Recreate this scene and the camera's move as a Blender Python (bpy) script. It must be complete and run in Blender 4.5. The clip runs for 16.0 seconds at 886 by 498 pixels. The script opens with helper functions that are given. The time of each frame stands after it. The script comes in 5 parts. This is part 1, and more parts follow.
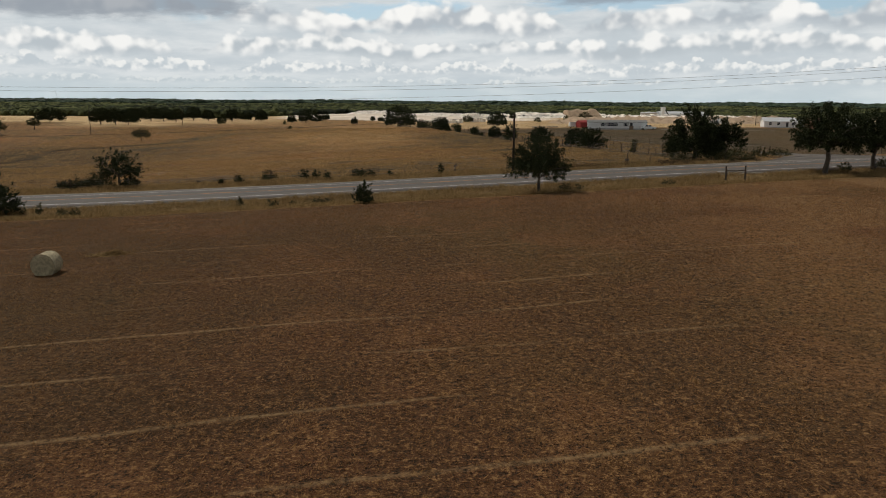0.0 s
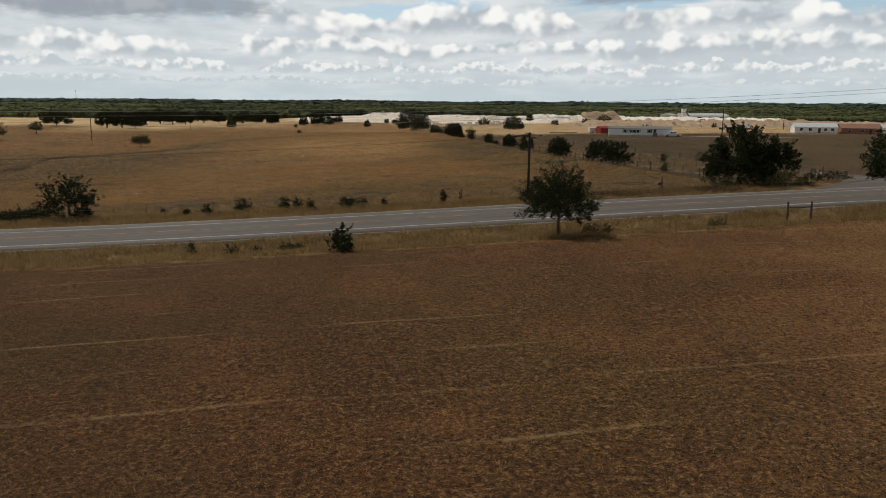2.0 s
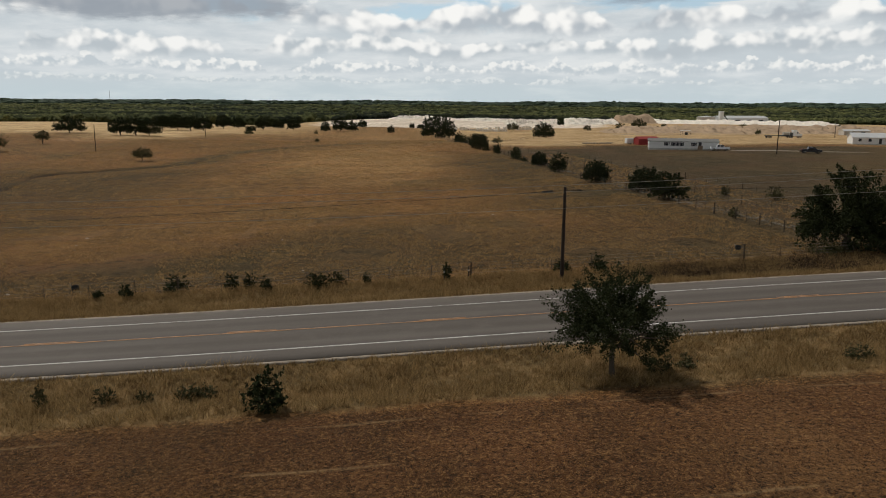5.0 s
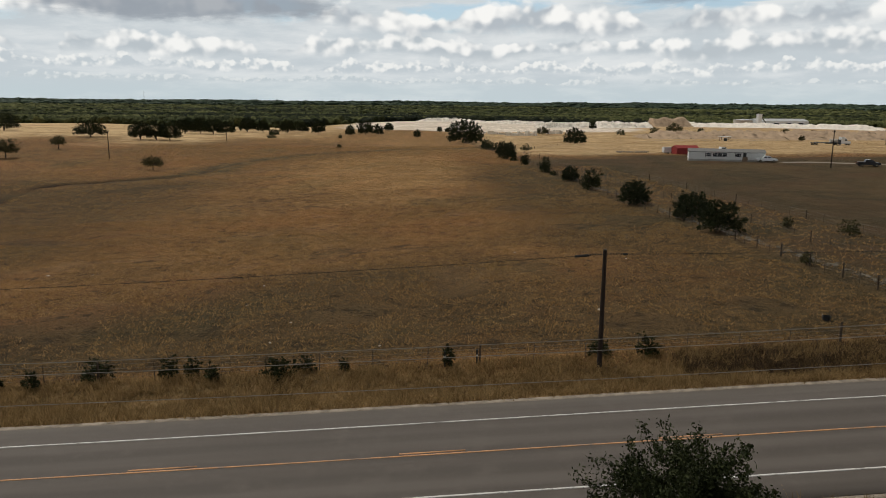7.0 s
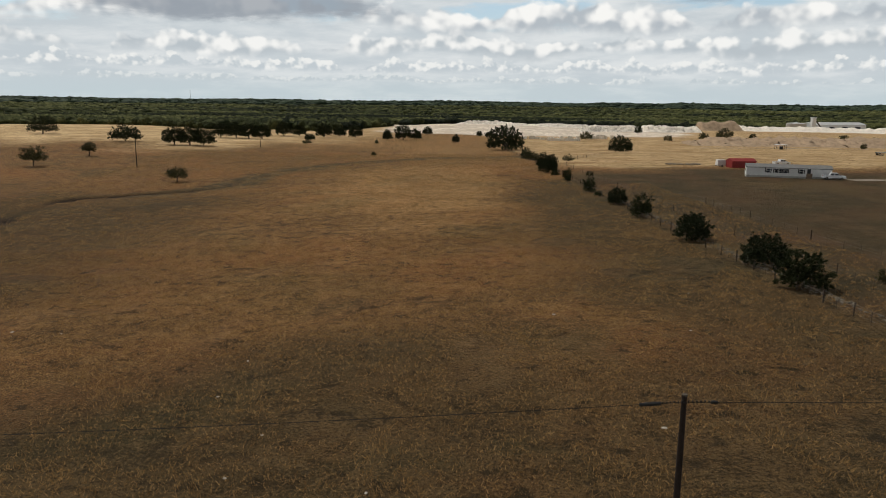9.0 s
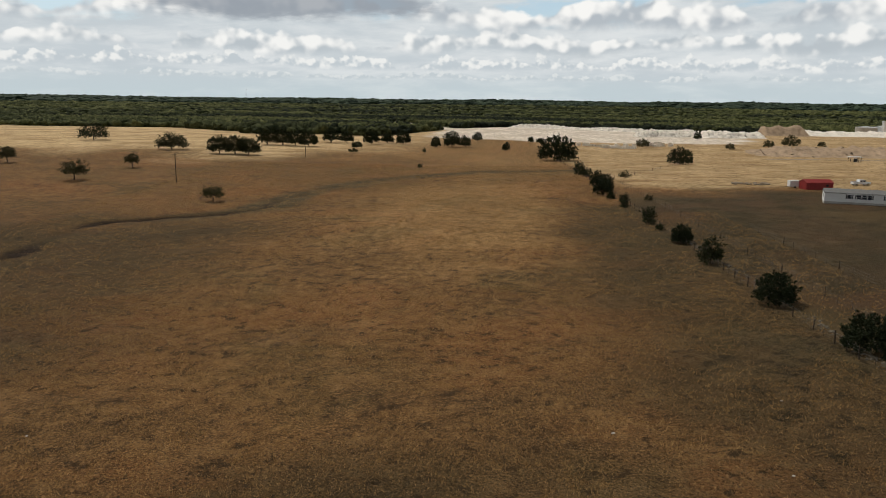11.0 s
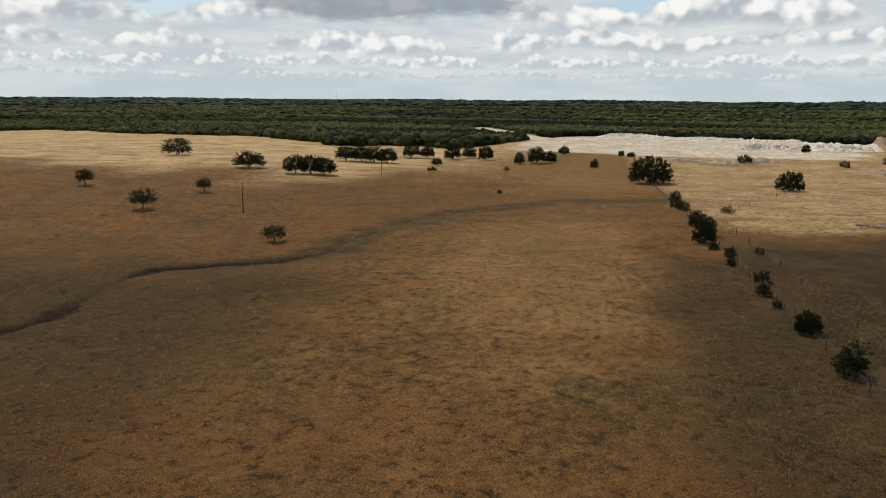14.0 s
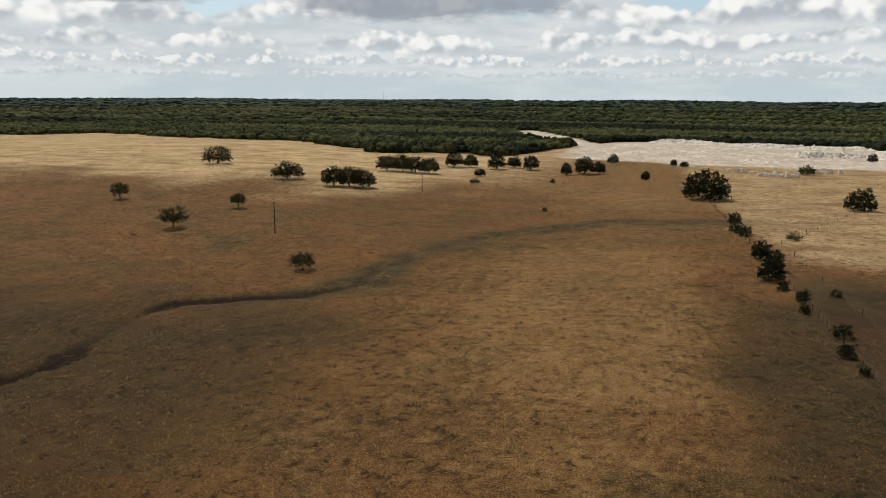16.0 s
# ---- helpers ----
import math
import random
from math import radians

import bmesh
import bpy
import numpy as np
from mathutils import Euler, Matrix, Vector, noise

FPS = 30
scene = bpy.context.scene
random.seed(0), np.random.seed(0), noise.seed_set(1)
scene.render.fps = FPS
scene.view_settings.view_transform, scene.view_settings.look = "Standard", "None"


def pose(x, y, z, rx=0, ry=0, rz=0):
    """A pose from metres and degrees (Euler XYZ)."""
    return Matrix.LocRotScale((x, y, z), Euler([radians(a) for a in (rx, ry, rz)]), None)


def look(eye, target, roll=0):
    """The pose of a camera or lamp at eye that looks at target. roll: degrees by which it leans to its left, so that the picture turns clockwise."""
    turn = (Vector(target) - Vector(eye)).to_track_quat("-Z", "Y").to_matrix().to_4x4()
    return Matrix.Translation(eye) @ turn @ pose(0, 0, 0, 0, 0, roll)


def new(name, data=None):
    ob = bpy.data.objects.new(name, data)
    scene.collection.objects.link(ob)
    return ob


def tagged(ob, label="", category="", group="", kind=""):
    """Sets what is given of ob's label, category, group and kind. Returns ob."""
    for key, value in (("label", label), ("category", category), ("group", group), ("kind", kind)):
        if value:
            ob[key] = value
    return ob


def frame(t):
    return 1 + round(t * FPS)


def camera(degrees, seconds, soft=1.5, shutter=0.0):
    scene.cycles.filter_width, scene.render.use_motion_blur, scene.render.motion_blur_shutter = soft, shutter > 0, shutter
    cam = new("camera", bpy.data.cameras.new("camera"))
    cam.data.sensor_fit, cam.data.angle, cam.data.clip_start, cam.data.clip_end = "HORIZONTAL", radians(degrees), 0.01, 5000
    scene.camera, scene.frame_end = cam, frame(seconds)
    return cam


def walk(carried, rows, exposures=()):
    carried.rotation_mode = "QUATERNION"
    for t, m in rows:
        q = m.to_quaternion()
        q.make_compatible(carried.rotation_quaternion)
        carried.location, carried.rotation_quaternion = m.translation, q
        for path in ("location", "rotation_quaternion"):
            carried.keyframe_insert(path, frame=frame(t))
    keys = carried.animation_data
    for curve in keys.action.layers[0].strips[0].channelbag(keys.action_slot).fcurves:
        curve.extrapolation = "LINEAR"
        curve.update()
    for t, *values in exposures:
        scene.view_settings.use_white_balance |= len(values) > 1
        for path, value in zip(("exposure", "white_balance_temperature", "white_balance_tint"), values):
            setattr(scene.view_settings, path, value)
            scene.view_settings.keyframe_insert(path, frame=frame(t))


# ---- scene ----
cam = camera(61, 16.0, soft=1.0)
PATH = [
    (0.0, (-1.121, 4.583, 8.293), (-1.214, 102.738, -10.825), 0.41),
    (0.5, (-0.764, 8.173, 8.643), (-1.295, 106.335, -10.435), 0.42),
    (1.0, (-0.364, 11.689, 9.084), (-1.458, 109.844, -10.004), 0.44),
    (1.5, (0.012, 15.221, 9.578), (-1.682, 113.363, -9.535), 0.46),
    (2.0, (0.341, 18.815, 10.109), (-1.951, 116.939, -9.029), 0.46),
    (2.5, (0.625, 22.482, 10.669), (-2.256, 120.587, -8.489), 0.45),
    (3.0, (0.878, 26.217, 11.247), (-2.591, 124.300, -7.927), 0.43),
    (3.5, (1.115, 30.002, 11.830), (-2.957, 128.060, -7.357), 0.41),
    (4.0, (1.349, 33.818, 12.404), (-3.361, 131.845, -6.792), 0.40),
    (4.5, (1.585, 37.643, 12.957), (-3.816, 135.634, -6.245), 0.39),
    (5.0, (1.825, 41.462, 13.482), (-4.337, 139.407, -5.722), 0.39),
    (5.5, (2.059, 45.260, 13.981), (-4.942, 143.149, -5.222), 0.40),
    (6.0, (2.275, 49.029, 14.467), (-5.650, 146.848, -4.733), 0.43),
    (6.5, (2.458, 52.767, 14.960), (-6.481, 150.498, -4.238), 0.46),
    (7.0, (2.593, 56.472, 15.488), (-7.451, 154.096, -3.714), 0.50),
    (7.5, (2.667, 60.149, 16.083), (-8.572, 157.640, -3.133), 0.54),
    (8.0, (2.671, 63.803, 16.776), (-9.852, 161.132, -2.467), 0.58),
    (8.5, (2.598, 67.443, 17.594), (-11.294, 164.577, -1.694), 0.62),
    (9.0, (2.452, 71.074, 18.554), (-12.893, 167.977, -0.796), 0.65),
    (9.5, (2.236, 74.706, 19.661), (-14.641, 171.338, 0.234), 0.67),
    (10.0, (1.961, 78.342, 20.908), (-16.524, 174.662, 1.393), 0.68),
    (10.5, (1.638, 81.989, 22.273), (-18.527, 177.952, 2.667), 0.68),
    (11.0, (1.278, 85.647, 23.723), (-20.630, 181.210, 4.034), 0.66),
    (11.5, (0.887, 89.316, 25.222), (-22.816, 184.436, 5.462), 0.63),
    (12.0, (0.469, 92.994, 26.730), (-25.069, 187.627, 6.920), 0.59),
    (12.5, (0.017, 96.675, 28.217), (-27.376, 190.781, 8.378), 0.54),
    (13.0, (-0.480, 100.354, 29.661), (-29.728, 193.898, 9.811), 0.48),
    (13.5, (-1.045, 104.026, 31.061), (-32.117, 196.980, 11.206), 0.43),
    (14.0, (-1.702, 107.691, 32.426), (-34.534, 200.034, 12.559), 0.38),
    (14.5, (-2.472, 111.353, 33.773), (-36.964, 203.082, 13.872), 0.34),
    (15.0, (-3.362, 115.033, 35.101), (-39.373, 206.164, 15.143), 0.31),
    (15.5, (-4.353, 118.769, 36.355), (-41.701, 209.349, 16.344), 0.30),
    (16.0, (-5.371, 122.631, 37.368), (-43.832, 212.750, 17.387), 0.29),
]
walk(cam, [(t, look(eye, aim, roll)) for t, eye, aim, roll in PATH])

# ---- sky and sun ----
SUN_EL, SUN_AZ = radians(54), radians(50)      # azimuth to the left of +y


class Nodes:
    """Short hand for a node tree."""

    def __init__(self, tree):
        self.t = tree
        tree.nodes.clear()

    def n(self, kind, ins=None, **props):
        node = self.t.nodes.new(kind)
        for k, v in props.items():
            setattr(node, k, v)
        for k, v in (ins or {}).items():
            sock = node.inputs[k]
            if isinstance(v, bpy.types.NodeSocket):
                self.t.links.new(v, sock)
            else:
                sock.default_value = v
        return node

    def math(self, op, a, b=0.0, c=0.0, clamp=False):
        return self.n("ShaderNodeMath", {0: a, 1: b, 2: c}, operation=op, use_clamp=clamp).outputs[0]

    def mix(self, f, a, b, kind="MIX"):
        a = (*a, 1) if isinstance(a, tuple) and len(a) == 3 else a
        b = (*b, 1) if isinstance(b, tuple) and len(b) == 3 else b
        return self.n("ShaderNodeMix", {0: f, 6: a, 7: b}, data_type="RGBA", blend_type=kind, clamp_factor=True).outputs[2]

    def ramp(self, f, lo, hi, a=0.0, b=1.0):
        return self.n("ShaderNodeMapRange", {0: f, 1: lo, 2: hi, 3: a, 4: b}, interpolation_type="SMOOTHSTEP").outputs[0]

    def noise(self, vec, scale, detail=4.0, rough=0.55, distort=0.0):
        return self.n("ShaderNodeTexNoise", {"Vector": vec, "Scale": scale, "Detail": detail, "Roughness": rough, "Distortion": distort}).outputs[0]


world = bpy.data.worlds.new("sky")
world.use_nodes = True
scene.world = world
N = Nodes(world.node_tree)
sky = N.n("ShaderNodeTexSky", sky_type="NISHITA", sun_disc=False, sun_elevation=SUN_EL, sun_rotation=-SUN_AZ, altitude=250.0, dust_density=1.5)
blue = N.n("ShaderNodeVectorMath", {0: sky.outputs[0], 1: (0.11, 0.11, 0.11)}, operation="MULTIPLY").outputs[0]
way = N.n("ShaderNodeTexCoord").outputs["Generated"]
xyz = N.n("ShaderNodeSeparateXYZ", {0: way})
z = N.math("MAXIMUM", xyz.outputs[2], 0.0)
az = N.math("ARCTAN2", xyz.outputs[0], xyz.outputs[1])


def spot(az0, z0, wide, high, wander):
    """1 at the middle of a ragged oval of sky, 0 outside it."""
    a = N.math("DIVIDE", N.math("SUBTRACT", az, radians(az0)), radians(wide))
    b = N.math("DIVIDE", N.math("SUBTRACT", z, z0), high)
    d = N.math("SQRT", N.math("ADD", N.math("MULTIPLY", a, a), N.math("MULTIPLY", b, b)))
    return N.ramp(N.math("ADD", d, N.math("MULTIPLY", N.math("SUBTRACT", wander, 0.5), 2.6)), 1.15, 0.55)


def heap(behind, base, size, tall, seed, cover, dim, bright):
    """A row of heaped clouds over what lies behind it: level grey floors and knobbly lit crowns."""
    q = N.n("ShaderNodeCombineXYZ", {0: N.math("MULTIPLY", az, size), 1: N.math("MULTIPLY", z, size * 1.15), 2: seed}).outputs[0]
    toward = N.n("ShaderNodeVectorMath", {0: q, 1: (-0.10, 0.13, 0.0)}, operation="ADD").outputs[0]

    def knobs(v):
        return N.n("ShaderNodeTexVoronoi", {"Vector": v, "Scale": 1.9, "Detail": 2.2, "Roughness": 0.58, "Lacunarity": 2.2, "Smoothness": 0.6}, feature="SMOOTH_F1").outputs["Distance"]

    lump, over = knobs(q), knobs(toward)
    fray = N.noise(q, 2.2, 6.0, 0.62, 0.4)
    flat = N.n("ShaderNodeCombineXYZ", {0: N.math("MULTIPLY", az, size * 0.62), 1: seed * 1.7}).outputs[0]
    crown = N.ramp(N.noise(flat, 1.0, 2.5, 0.6), 0.36 - cover, 0.62 - cover)
    floor = N.math("ADD", base - 0.75 * tall, N.math("MULTIPLY", N.noise(flat, 0.55, 2.0), 1.5 * tall))
    up = N.math("DIVIDE", N.math("SUBTRACT", z, floor), tall)
    bumps = N.math("ADD", N.math("MULTIPLY", N.math("SUBTRACT", 0.36, lump), 0.75), N.math("MULTIPLY", N.math("SUBTRACT", fray, 0.5), 0.55))
    inside = N.math("SUBTRACT", N.math("ADD", crown, bumps), up)
    under = N.math("ADD", up, N.math("MULTIPLY", N.math("SUBTRACT", fray, 0.5), 0.5))
    body = N.math("MULTIPLY", N.ramp(inside, -0.05, 0.16), N.math("MULTIPLY", N.ramp(under, -0.22, 0.16), N.ramp(crown, 0.02, 0.25)))
    relief = N.math("MULTIPLY", N.math("SUBTRACT", over, lump), 1.7)
    lit = N.math("ADD", N.math("ADD", N.math("MULTIPLY", up, 0.85), relief), N.math("MULTIPLY", N.math("SUBTRACT", fray, 0.5), 0.5))
    return N.mix(body, behind, N.mix(N.ramp(lit, -0.15, 0.72), dim, bright))


drift = N.n("ShaderNodeCombineXYZ", {0: N.math("MULTIPLY", az, 5.0), 1: N.math("MULTIPLY", z, 22.0), 2: 1.3}).outputs[0]
ragged = N.noise(drift, 2.0, 5.0, 0.6, 0.4)
sheetlike = N.noise(drift, 1.2, 6.0, 0.6, 0.1)
thin = N.mix(N.ramp(sheetlike, 0.36, 0.64), (0.55, 0.605, 0.64), (0.73, 0.76, 0.77))
clear = N.mix(0.35, blue, (0.36, 0.60, 0.76))
gaps = spot(-2.5, 0.108, 5.5, 0.022, ragged)
for place in ((-18.5, 0.118, 3.0, 0.020), (11.5, 0.128, 6.0, 0.018), (-38.0, 0.105, 4.0, 0.020), (30.0, 0.115, 5.0, 0.020)):
    gaps = N.math("MAXIMUM", gaps, spot(*place, ragged))
sky_now = N.mix(N.math("MULTIPLY", gaps, 0.85), thin, clear)
veil = N.mix(N.ramp(sheetlike, 0.40, 0.60), (0.535, 0.615, 0.65), (0.62, 0.685, 0.705))
sky_now = N.mix(N.ramp(z, 0.004, 0.040), veil, sky_now)
sky_now = heap(sky_now, 0.024, 30.0, 0.011, 2.1, 0.10, (0.545, 0.605, 0.635), (0.71, 0.745, 0.75))
sky_now = heap(sky_now, 0.038, 21.0, 0.020, 5.3, 0.12, (0.54, 0.595, 0.63), (0.84, 0.85, 0.835))
sky_now = heap(sky_now, 0.060, 10.5, 0.038, 9.7, 0.15, (0.49, 0.54, 0.575), (0.90, 0.90, 0.88))
sky_now = heap(sky_now, 0.090, 8.0, 0.048, 14.2, 0.11, (0.46, 0.505, 0.545), (0.93, 0.925, 0.90))
gloom = spot(-25.0, 0.114, 9.5, 0.020, sheetlike)
for place in ((17.0, 0.132, 12.0, 0.014), (-48.0, 0.120, 9.0, 0.016)):
    gloom = N.math("MAXIMUM", gloom, spot(*place, sheetlike))
sky_now = N.mix(N.math("MULTIPLY", gloom, 0.8), sky_now, (0.285, 0.32, 0.365))
sky_now = heap(sky_now, 0.138, 5.5, 0.052, 21.6, 0.10, (0.38, 0.415, 0.455), (0.86, 0.86, 0.84))
aloft = N.mix(N.ramp(sheetlike, 0.35, 0.65), (0.11, 0.12, 0.133), (0.19, 0.192, 0.195))
haze = N.mix(N.ramp(z, 0.165, 0.36), sky_now, aloft)
bg = N.n("ShaderNodeBackground", {0: haze, 1: 1.0})
N.n("ShaderNodeOutputWorld", {0: bg.outputs[0]})

sun = new("sun", bpy.data.lights.new("sun", "SUN"))
sun.data.energy, sun.data.angle, sun.data.color = 2.7, radians(0.6), (1.0, 0.95, 0.87)
sun_from = Vector((-math.sin(SUN_AZ) * math.cos(SUN_EL), math.cos(SUN_AZ) * math.cos(SUN_EL), math.sin(SUN_EL)))
sun.matrix_world = look(sun_from * 900, (0, 0, 0))


# ---- the lie of the land ----
RDX, RDY = 0.985, 0.1725          # the road's direction; across it is (-RDY, RDX)
LAND_X = (-420, -280, -140, -50, 20, 110, 250)
LAND_SX = (150, 140, 100, 70, 70, 100, 150)
LAND_Y = (0, 90, 160, 240, 340, 480, 640)
LAND_SY = (90, 80, 75, 85, 110, 140, 160)
LAND = (
    (-0.1, -0.3, -0.4, -0.5, -0.3, 0.4, 0.1), (0.1, 0.2, -0.6, -0.7, 0.4, 1.0, -0.5),
    (0.5, 1.0, -1.7, -1.4, -0.7, -0.4, -1.0), (0.2, 1.1, -1.3, 1.1, 0.8, -1.1, -1.0),
    (1.9, 1.6, 1.3, 0.7, 1.0, -0.3, -1.2), (2.4, 2.6, 1.8, 1.7, 1.9, 0.5, -0.6),
    (0.8, 1.5, 1.4, 1.4, 1.3, 0.7, -0.5))


def smooth(a, b, x):
    s = np.clip((x - a) / (b - a), 0, 1)
    return s * s * (3 - 2 * s)


def road_uv(x, y):
    return x * RDX + y * RDY, -x * RDY + y * RDX


def road_z(u):
    return -0.22 + 2.60 * np.tanh((u - 19) / 62)


def waves(x, y, seed, size):
    """Gentle swells of about that size, between -1 and 1."""
    r = np.random.RandomState(seed)
    out = 0
    for k in range(7):
        a, p, f = r.uniform(0, 6.28), r.uniform(0, 6.28), r.uniform(0.6, 1.7) * 6.28 / size
        out = out + np.sin(f * (x * np.cos(a) + y * np.sin(a)) + p)
    return out / 4.0


def land(x, y):
    """The natural ground, without the road and the creek."""
    x, y = np.asarray(x, float), np.asarray(y, float)
    h = -5.0 + 0 * x
    for cx, sx, col in zip(LAND_X, LAND_SX, LAND):
        gx = np.exp(-((x - cx) / sx) ** 2)
        for cy, sy, k in zip(LAND_Y, LAND_SY, col):
            h = h + k * gx * np.exp(-((y - cy) / sy) ** 2)
    r = np.hypot(x, y - 100)
    h = h - 9.0 * smooth(600, 1100, r) + 0.6 * waves(x, y, 3, 330) * smooth(500, 900, r)
    h = h + (2.6 - 2.1 * smooth(-80, 20, x)) * smooth(690, 850, y) * (1 - smooth(850, 930, y)) * smooth(-190, -110, x) * (1 - smooth(240, 380, x))
    far = smooth(1200, 4300, r)
    h = h + far * (19 + 7 * waves(x, y, 5, 1500) + 3.5 * waves(x, y, 8, 500))
    h = h + 0.10 * waves(x, y, 11, 23) * (1 - far)
    return h


CREEK = ((-126, 160), (-121, 180), (-116, 200), (-114, 208), (-119, 222), (-124, 238), (-119, 246), (-108, 254), (-97, 259), (-91, 269), (-92, 287), (-90, 313), (-78, 347), (-53, 381), (-22, 390), (5, 398))


def creek_dist(x, y):
    """Distance to the creek's line, and how far along it (0 to 1)."""
    best, along = np.full(np.shape(x), 1e9), np.zeros(np.shape(x))
    n = len(CREEK) - 1
    for i, ((ax, ay), (bx, by)) in enumerate(zip(CREEK[:-1], CREEK[1:])):
        dx, dy = bx - ax, by - ay
        s = np.clip(((x - ax) * dx + (y - ay) * dy) / (dx * dx + dy * dy), 0, 1)
        d = np.hypot(x - ax - s * dx, y - ay - s * dy)
        near = d < best
        best, along = np.where(near, d, best), np.where(near, (i + s) / n, along)
    return best, along


def creek_wet(s):
    """How bare and dark the creek lies along its way: two wet reaches with grassed-over stretches between."""
    return np.interp(s, (0, 0.22, 0.27, 0.32, 0.36, 0.46, 0.50, 0.60, 0.75, 0.9), (1, 1, 0.4, 0.4, 1, 1, 0.8, 0.6, 0.3, 0.1))


def ground_z(x, y):
    x, y = np.asarray(x, float), np.asarray(y, float)
    h = land(x, y)
    d, s = creek_dist(x, y)
    d = d + 1.2 * waves(x, y, 21, 17)
    h = h - (1.5 - 1.2 * s) * (0.35 + 0.65 * creek_wet(s)) * (1 - smooth(0.6, 3.2, d)) - 0.5 * (1 - s) * (1 - smooth(3, 16, d))
    u, v = road_uv(x, y)
    a = np.abs(v - 87.1)
    zr = road_z(u)
    verge = zr - 0.10 - 0.45 * smooth(5.9, 8.6, a) + 0.35 * smooth(9.5, 13, a)
    w = 1 - smooth(9.5, 24, a)
    w = w * (1 - smooth(250, 420, np.abs(u)))
    return h * (1 - w) + verge * w


# ---- materials ----
def material(name, build, rough=0.9, metal=0.0, spec=0.3, fuzz=0.0):
    m = bpy.data.materials.new(name)
    m.use_nodes = True
    k = Nodes(m.node_tree)
    shader = k.n("ShaderNodeBsdfPrincipled", {"Roughness": rough, "Metallic": metal, "Specular IOR Level": spec, "Sheen Weight": fuzz, "Sheen Roughness": 0.45, "Sheen Tint": (0.95, 0.74, 0.46, 1)})
    k.n("ShaderNodeOutputMaterial", {0: shader.outputs[0]})
    build(k, shader)
    return m


def bump(k, shader, height, strength, distance):
    b = k.n("ShaderNodeBump", {"Strength": strength, "Distance": distance, "Height": height})
    k.t.links.new(b.outputs[0], shader.inputs["Normal"])


def plain(name, col, var=0.25, scale=3.0, rough=0.7, metal=0.0, grain=0.0, spec=0.3):
    """A painted or grown surface with two scales of unevenness."""
    def build(k, s):
        p = k.n("ShaderNodeTexCoord").outputs["Object"]
        a = k.noise(p, scale, 5.0)
        b = k.noise(p, scale * 9, 3.0)
        f = k.math("ADD", k.math("MULTIPLY", a, 0.6), k.math("MULTIPLY", b, 0.4))
        lo, hi = tuple(c * (1 - var) for c in col), tuple(min(1, c * (1 + var)) for c in col)
        c = k.mix(k.ramp(f, 0.3, 0.7), lo, hi)
        k.t.links.new(c, s.inputs["Base Color"])
        if grain:
            bump(k, s, b, grain, 0.02)
    return material(name, build, rough, metal, spec)


def leafy(name, col, col2, rough=0.75):
    """Leaves that differ one from another and from clump to clump."""
    def build(k, s):
        p = k.n("ShaderNodeTexCoord").outputs["Object"]
        rnd = k.n("ShaderNodeNewGeometry").outputs["Random Per Island"]
        a = k.noise(p, 0.7, 3.0)
        f = k.math("ADD", k.math("MULTIPLY", rnd, 0.55), k.math("MULTIPLY", a, 0.6))
        k.t.links.new(k.mix(k.ramp(f, 0.25, 0.9), col, col2), s.inputs["Base Color"])
    return material(name, build, rough, 0.0, 0.08)


def blades(name, col, col2):
    """Dry grass blades, which differ one from another and let the sun glow through."""
    def build(k, s):
        rnd = k.n("ShaderNodeNewGeometry").outputs["Random Per Island"]
        a = k.noise(k.n("ShaderNodeTexCoord").outputs["Object"], 0.7, 3.0)
        f = k.math("ADD", k.math("MULTIPLY", rnd, 0.55), k.math("MULTIPLY", a, 0.6))
        c = k.mix(k.ramp(f, 0.25, 0.9), col, col2)
        k.t.links.new(c, s.inputs["Base Color"])
        through_leaf = k.n("ShaderNodeBsdfTranslucent", {0: c})
        both = k.n("ShaderNodeMixShader", {0: 0.45, 1: s.outputs[0], 2: through_leaf.outputs[0]})
        k.t.links.new(both.outputs[0], k.t.nodes["Material Output"].inputs[0])
    return material(name, build, 0.85, 0.0, 0.08)


def woods_look(k, s):
    """Crowns of mixed oak and juniper; sun and cloud shade painted as lighter and darker green bands."""
    p = k.n("ShaderNodeTexCoord").outputs["Object"]
    rnd = k.n("ShaderNodeNewGeometry").outputs["Random Per Island"]
    wide = k.n("ShaderNodeMapping", {0: p, 3: (0.22, 1.3, 1)}).outputs[0]
    sun_shade = k.noise(wide, 0.0048, 5.0, 0.6)
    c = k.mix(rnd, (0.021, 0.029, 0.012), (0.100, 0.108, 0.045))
    # sunlit bands get a lighter crown colour, cloud-shaded ones a darker
    c = k.mix(k.math("MULTIPLY", k.ramp(sun_shade, 0.46, 0.56), 0.8), c, k.mix(rnd, (0.090, 0.100, 0.034), (0.205, 0.205, 0.080)))
    c = k.mix(k.math("MULTIPLY", k.ramp(sun_shade, 0.47, 0.40), 0.85), c, (0.016, 0.021, 0.017))
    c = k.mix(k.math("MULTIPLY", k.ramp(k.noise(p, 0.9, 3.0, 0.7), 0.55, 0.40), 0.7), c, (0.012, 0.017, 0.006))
    k.t.links.new(c, s.inputs["Base Color"])
    bump(k, s, k.noise(p, 0.8, 5.0, 0.75), 1.0, 1.2)


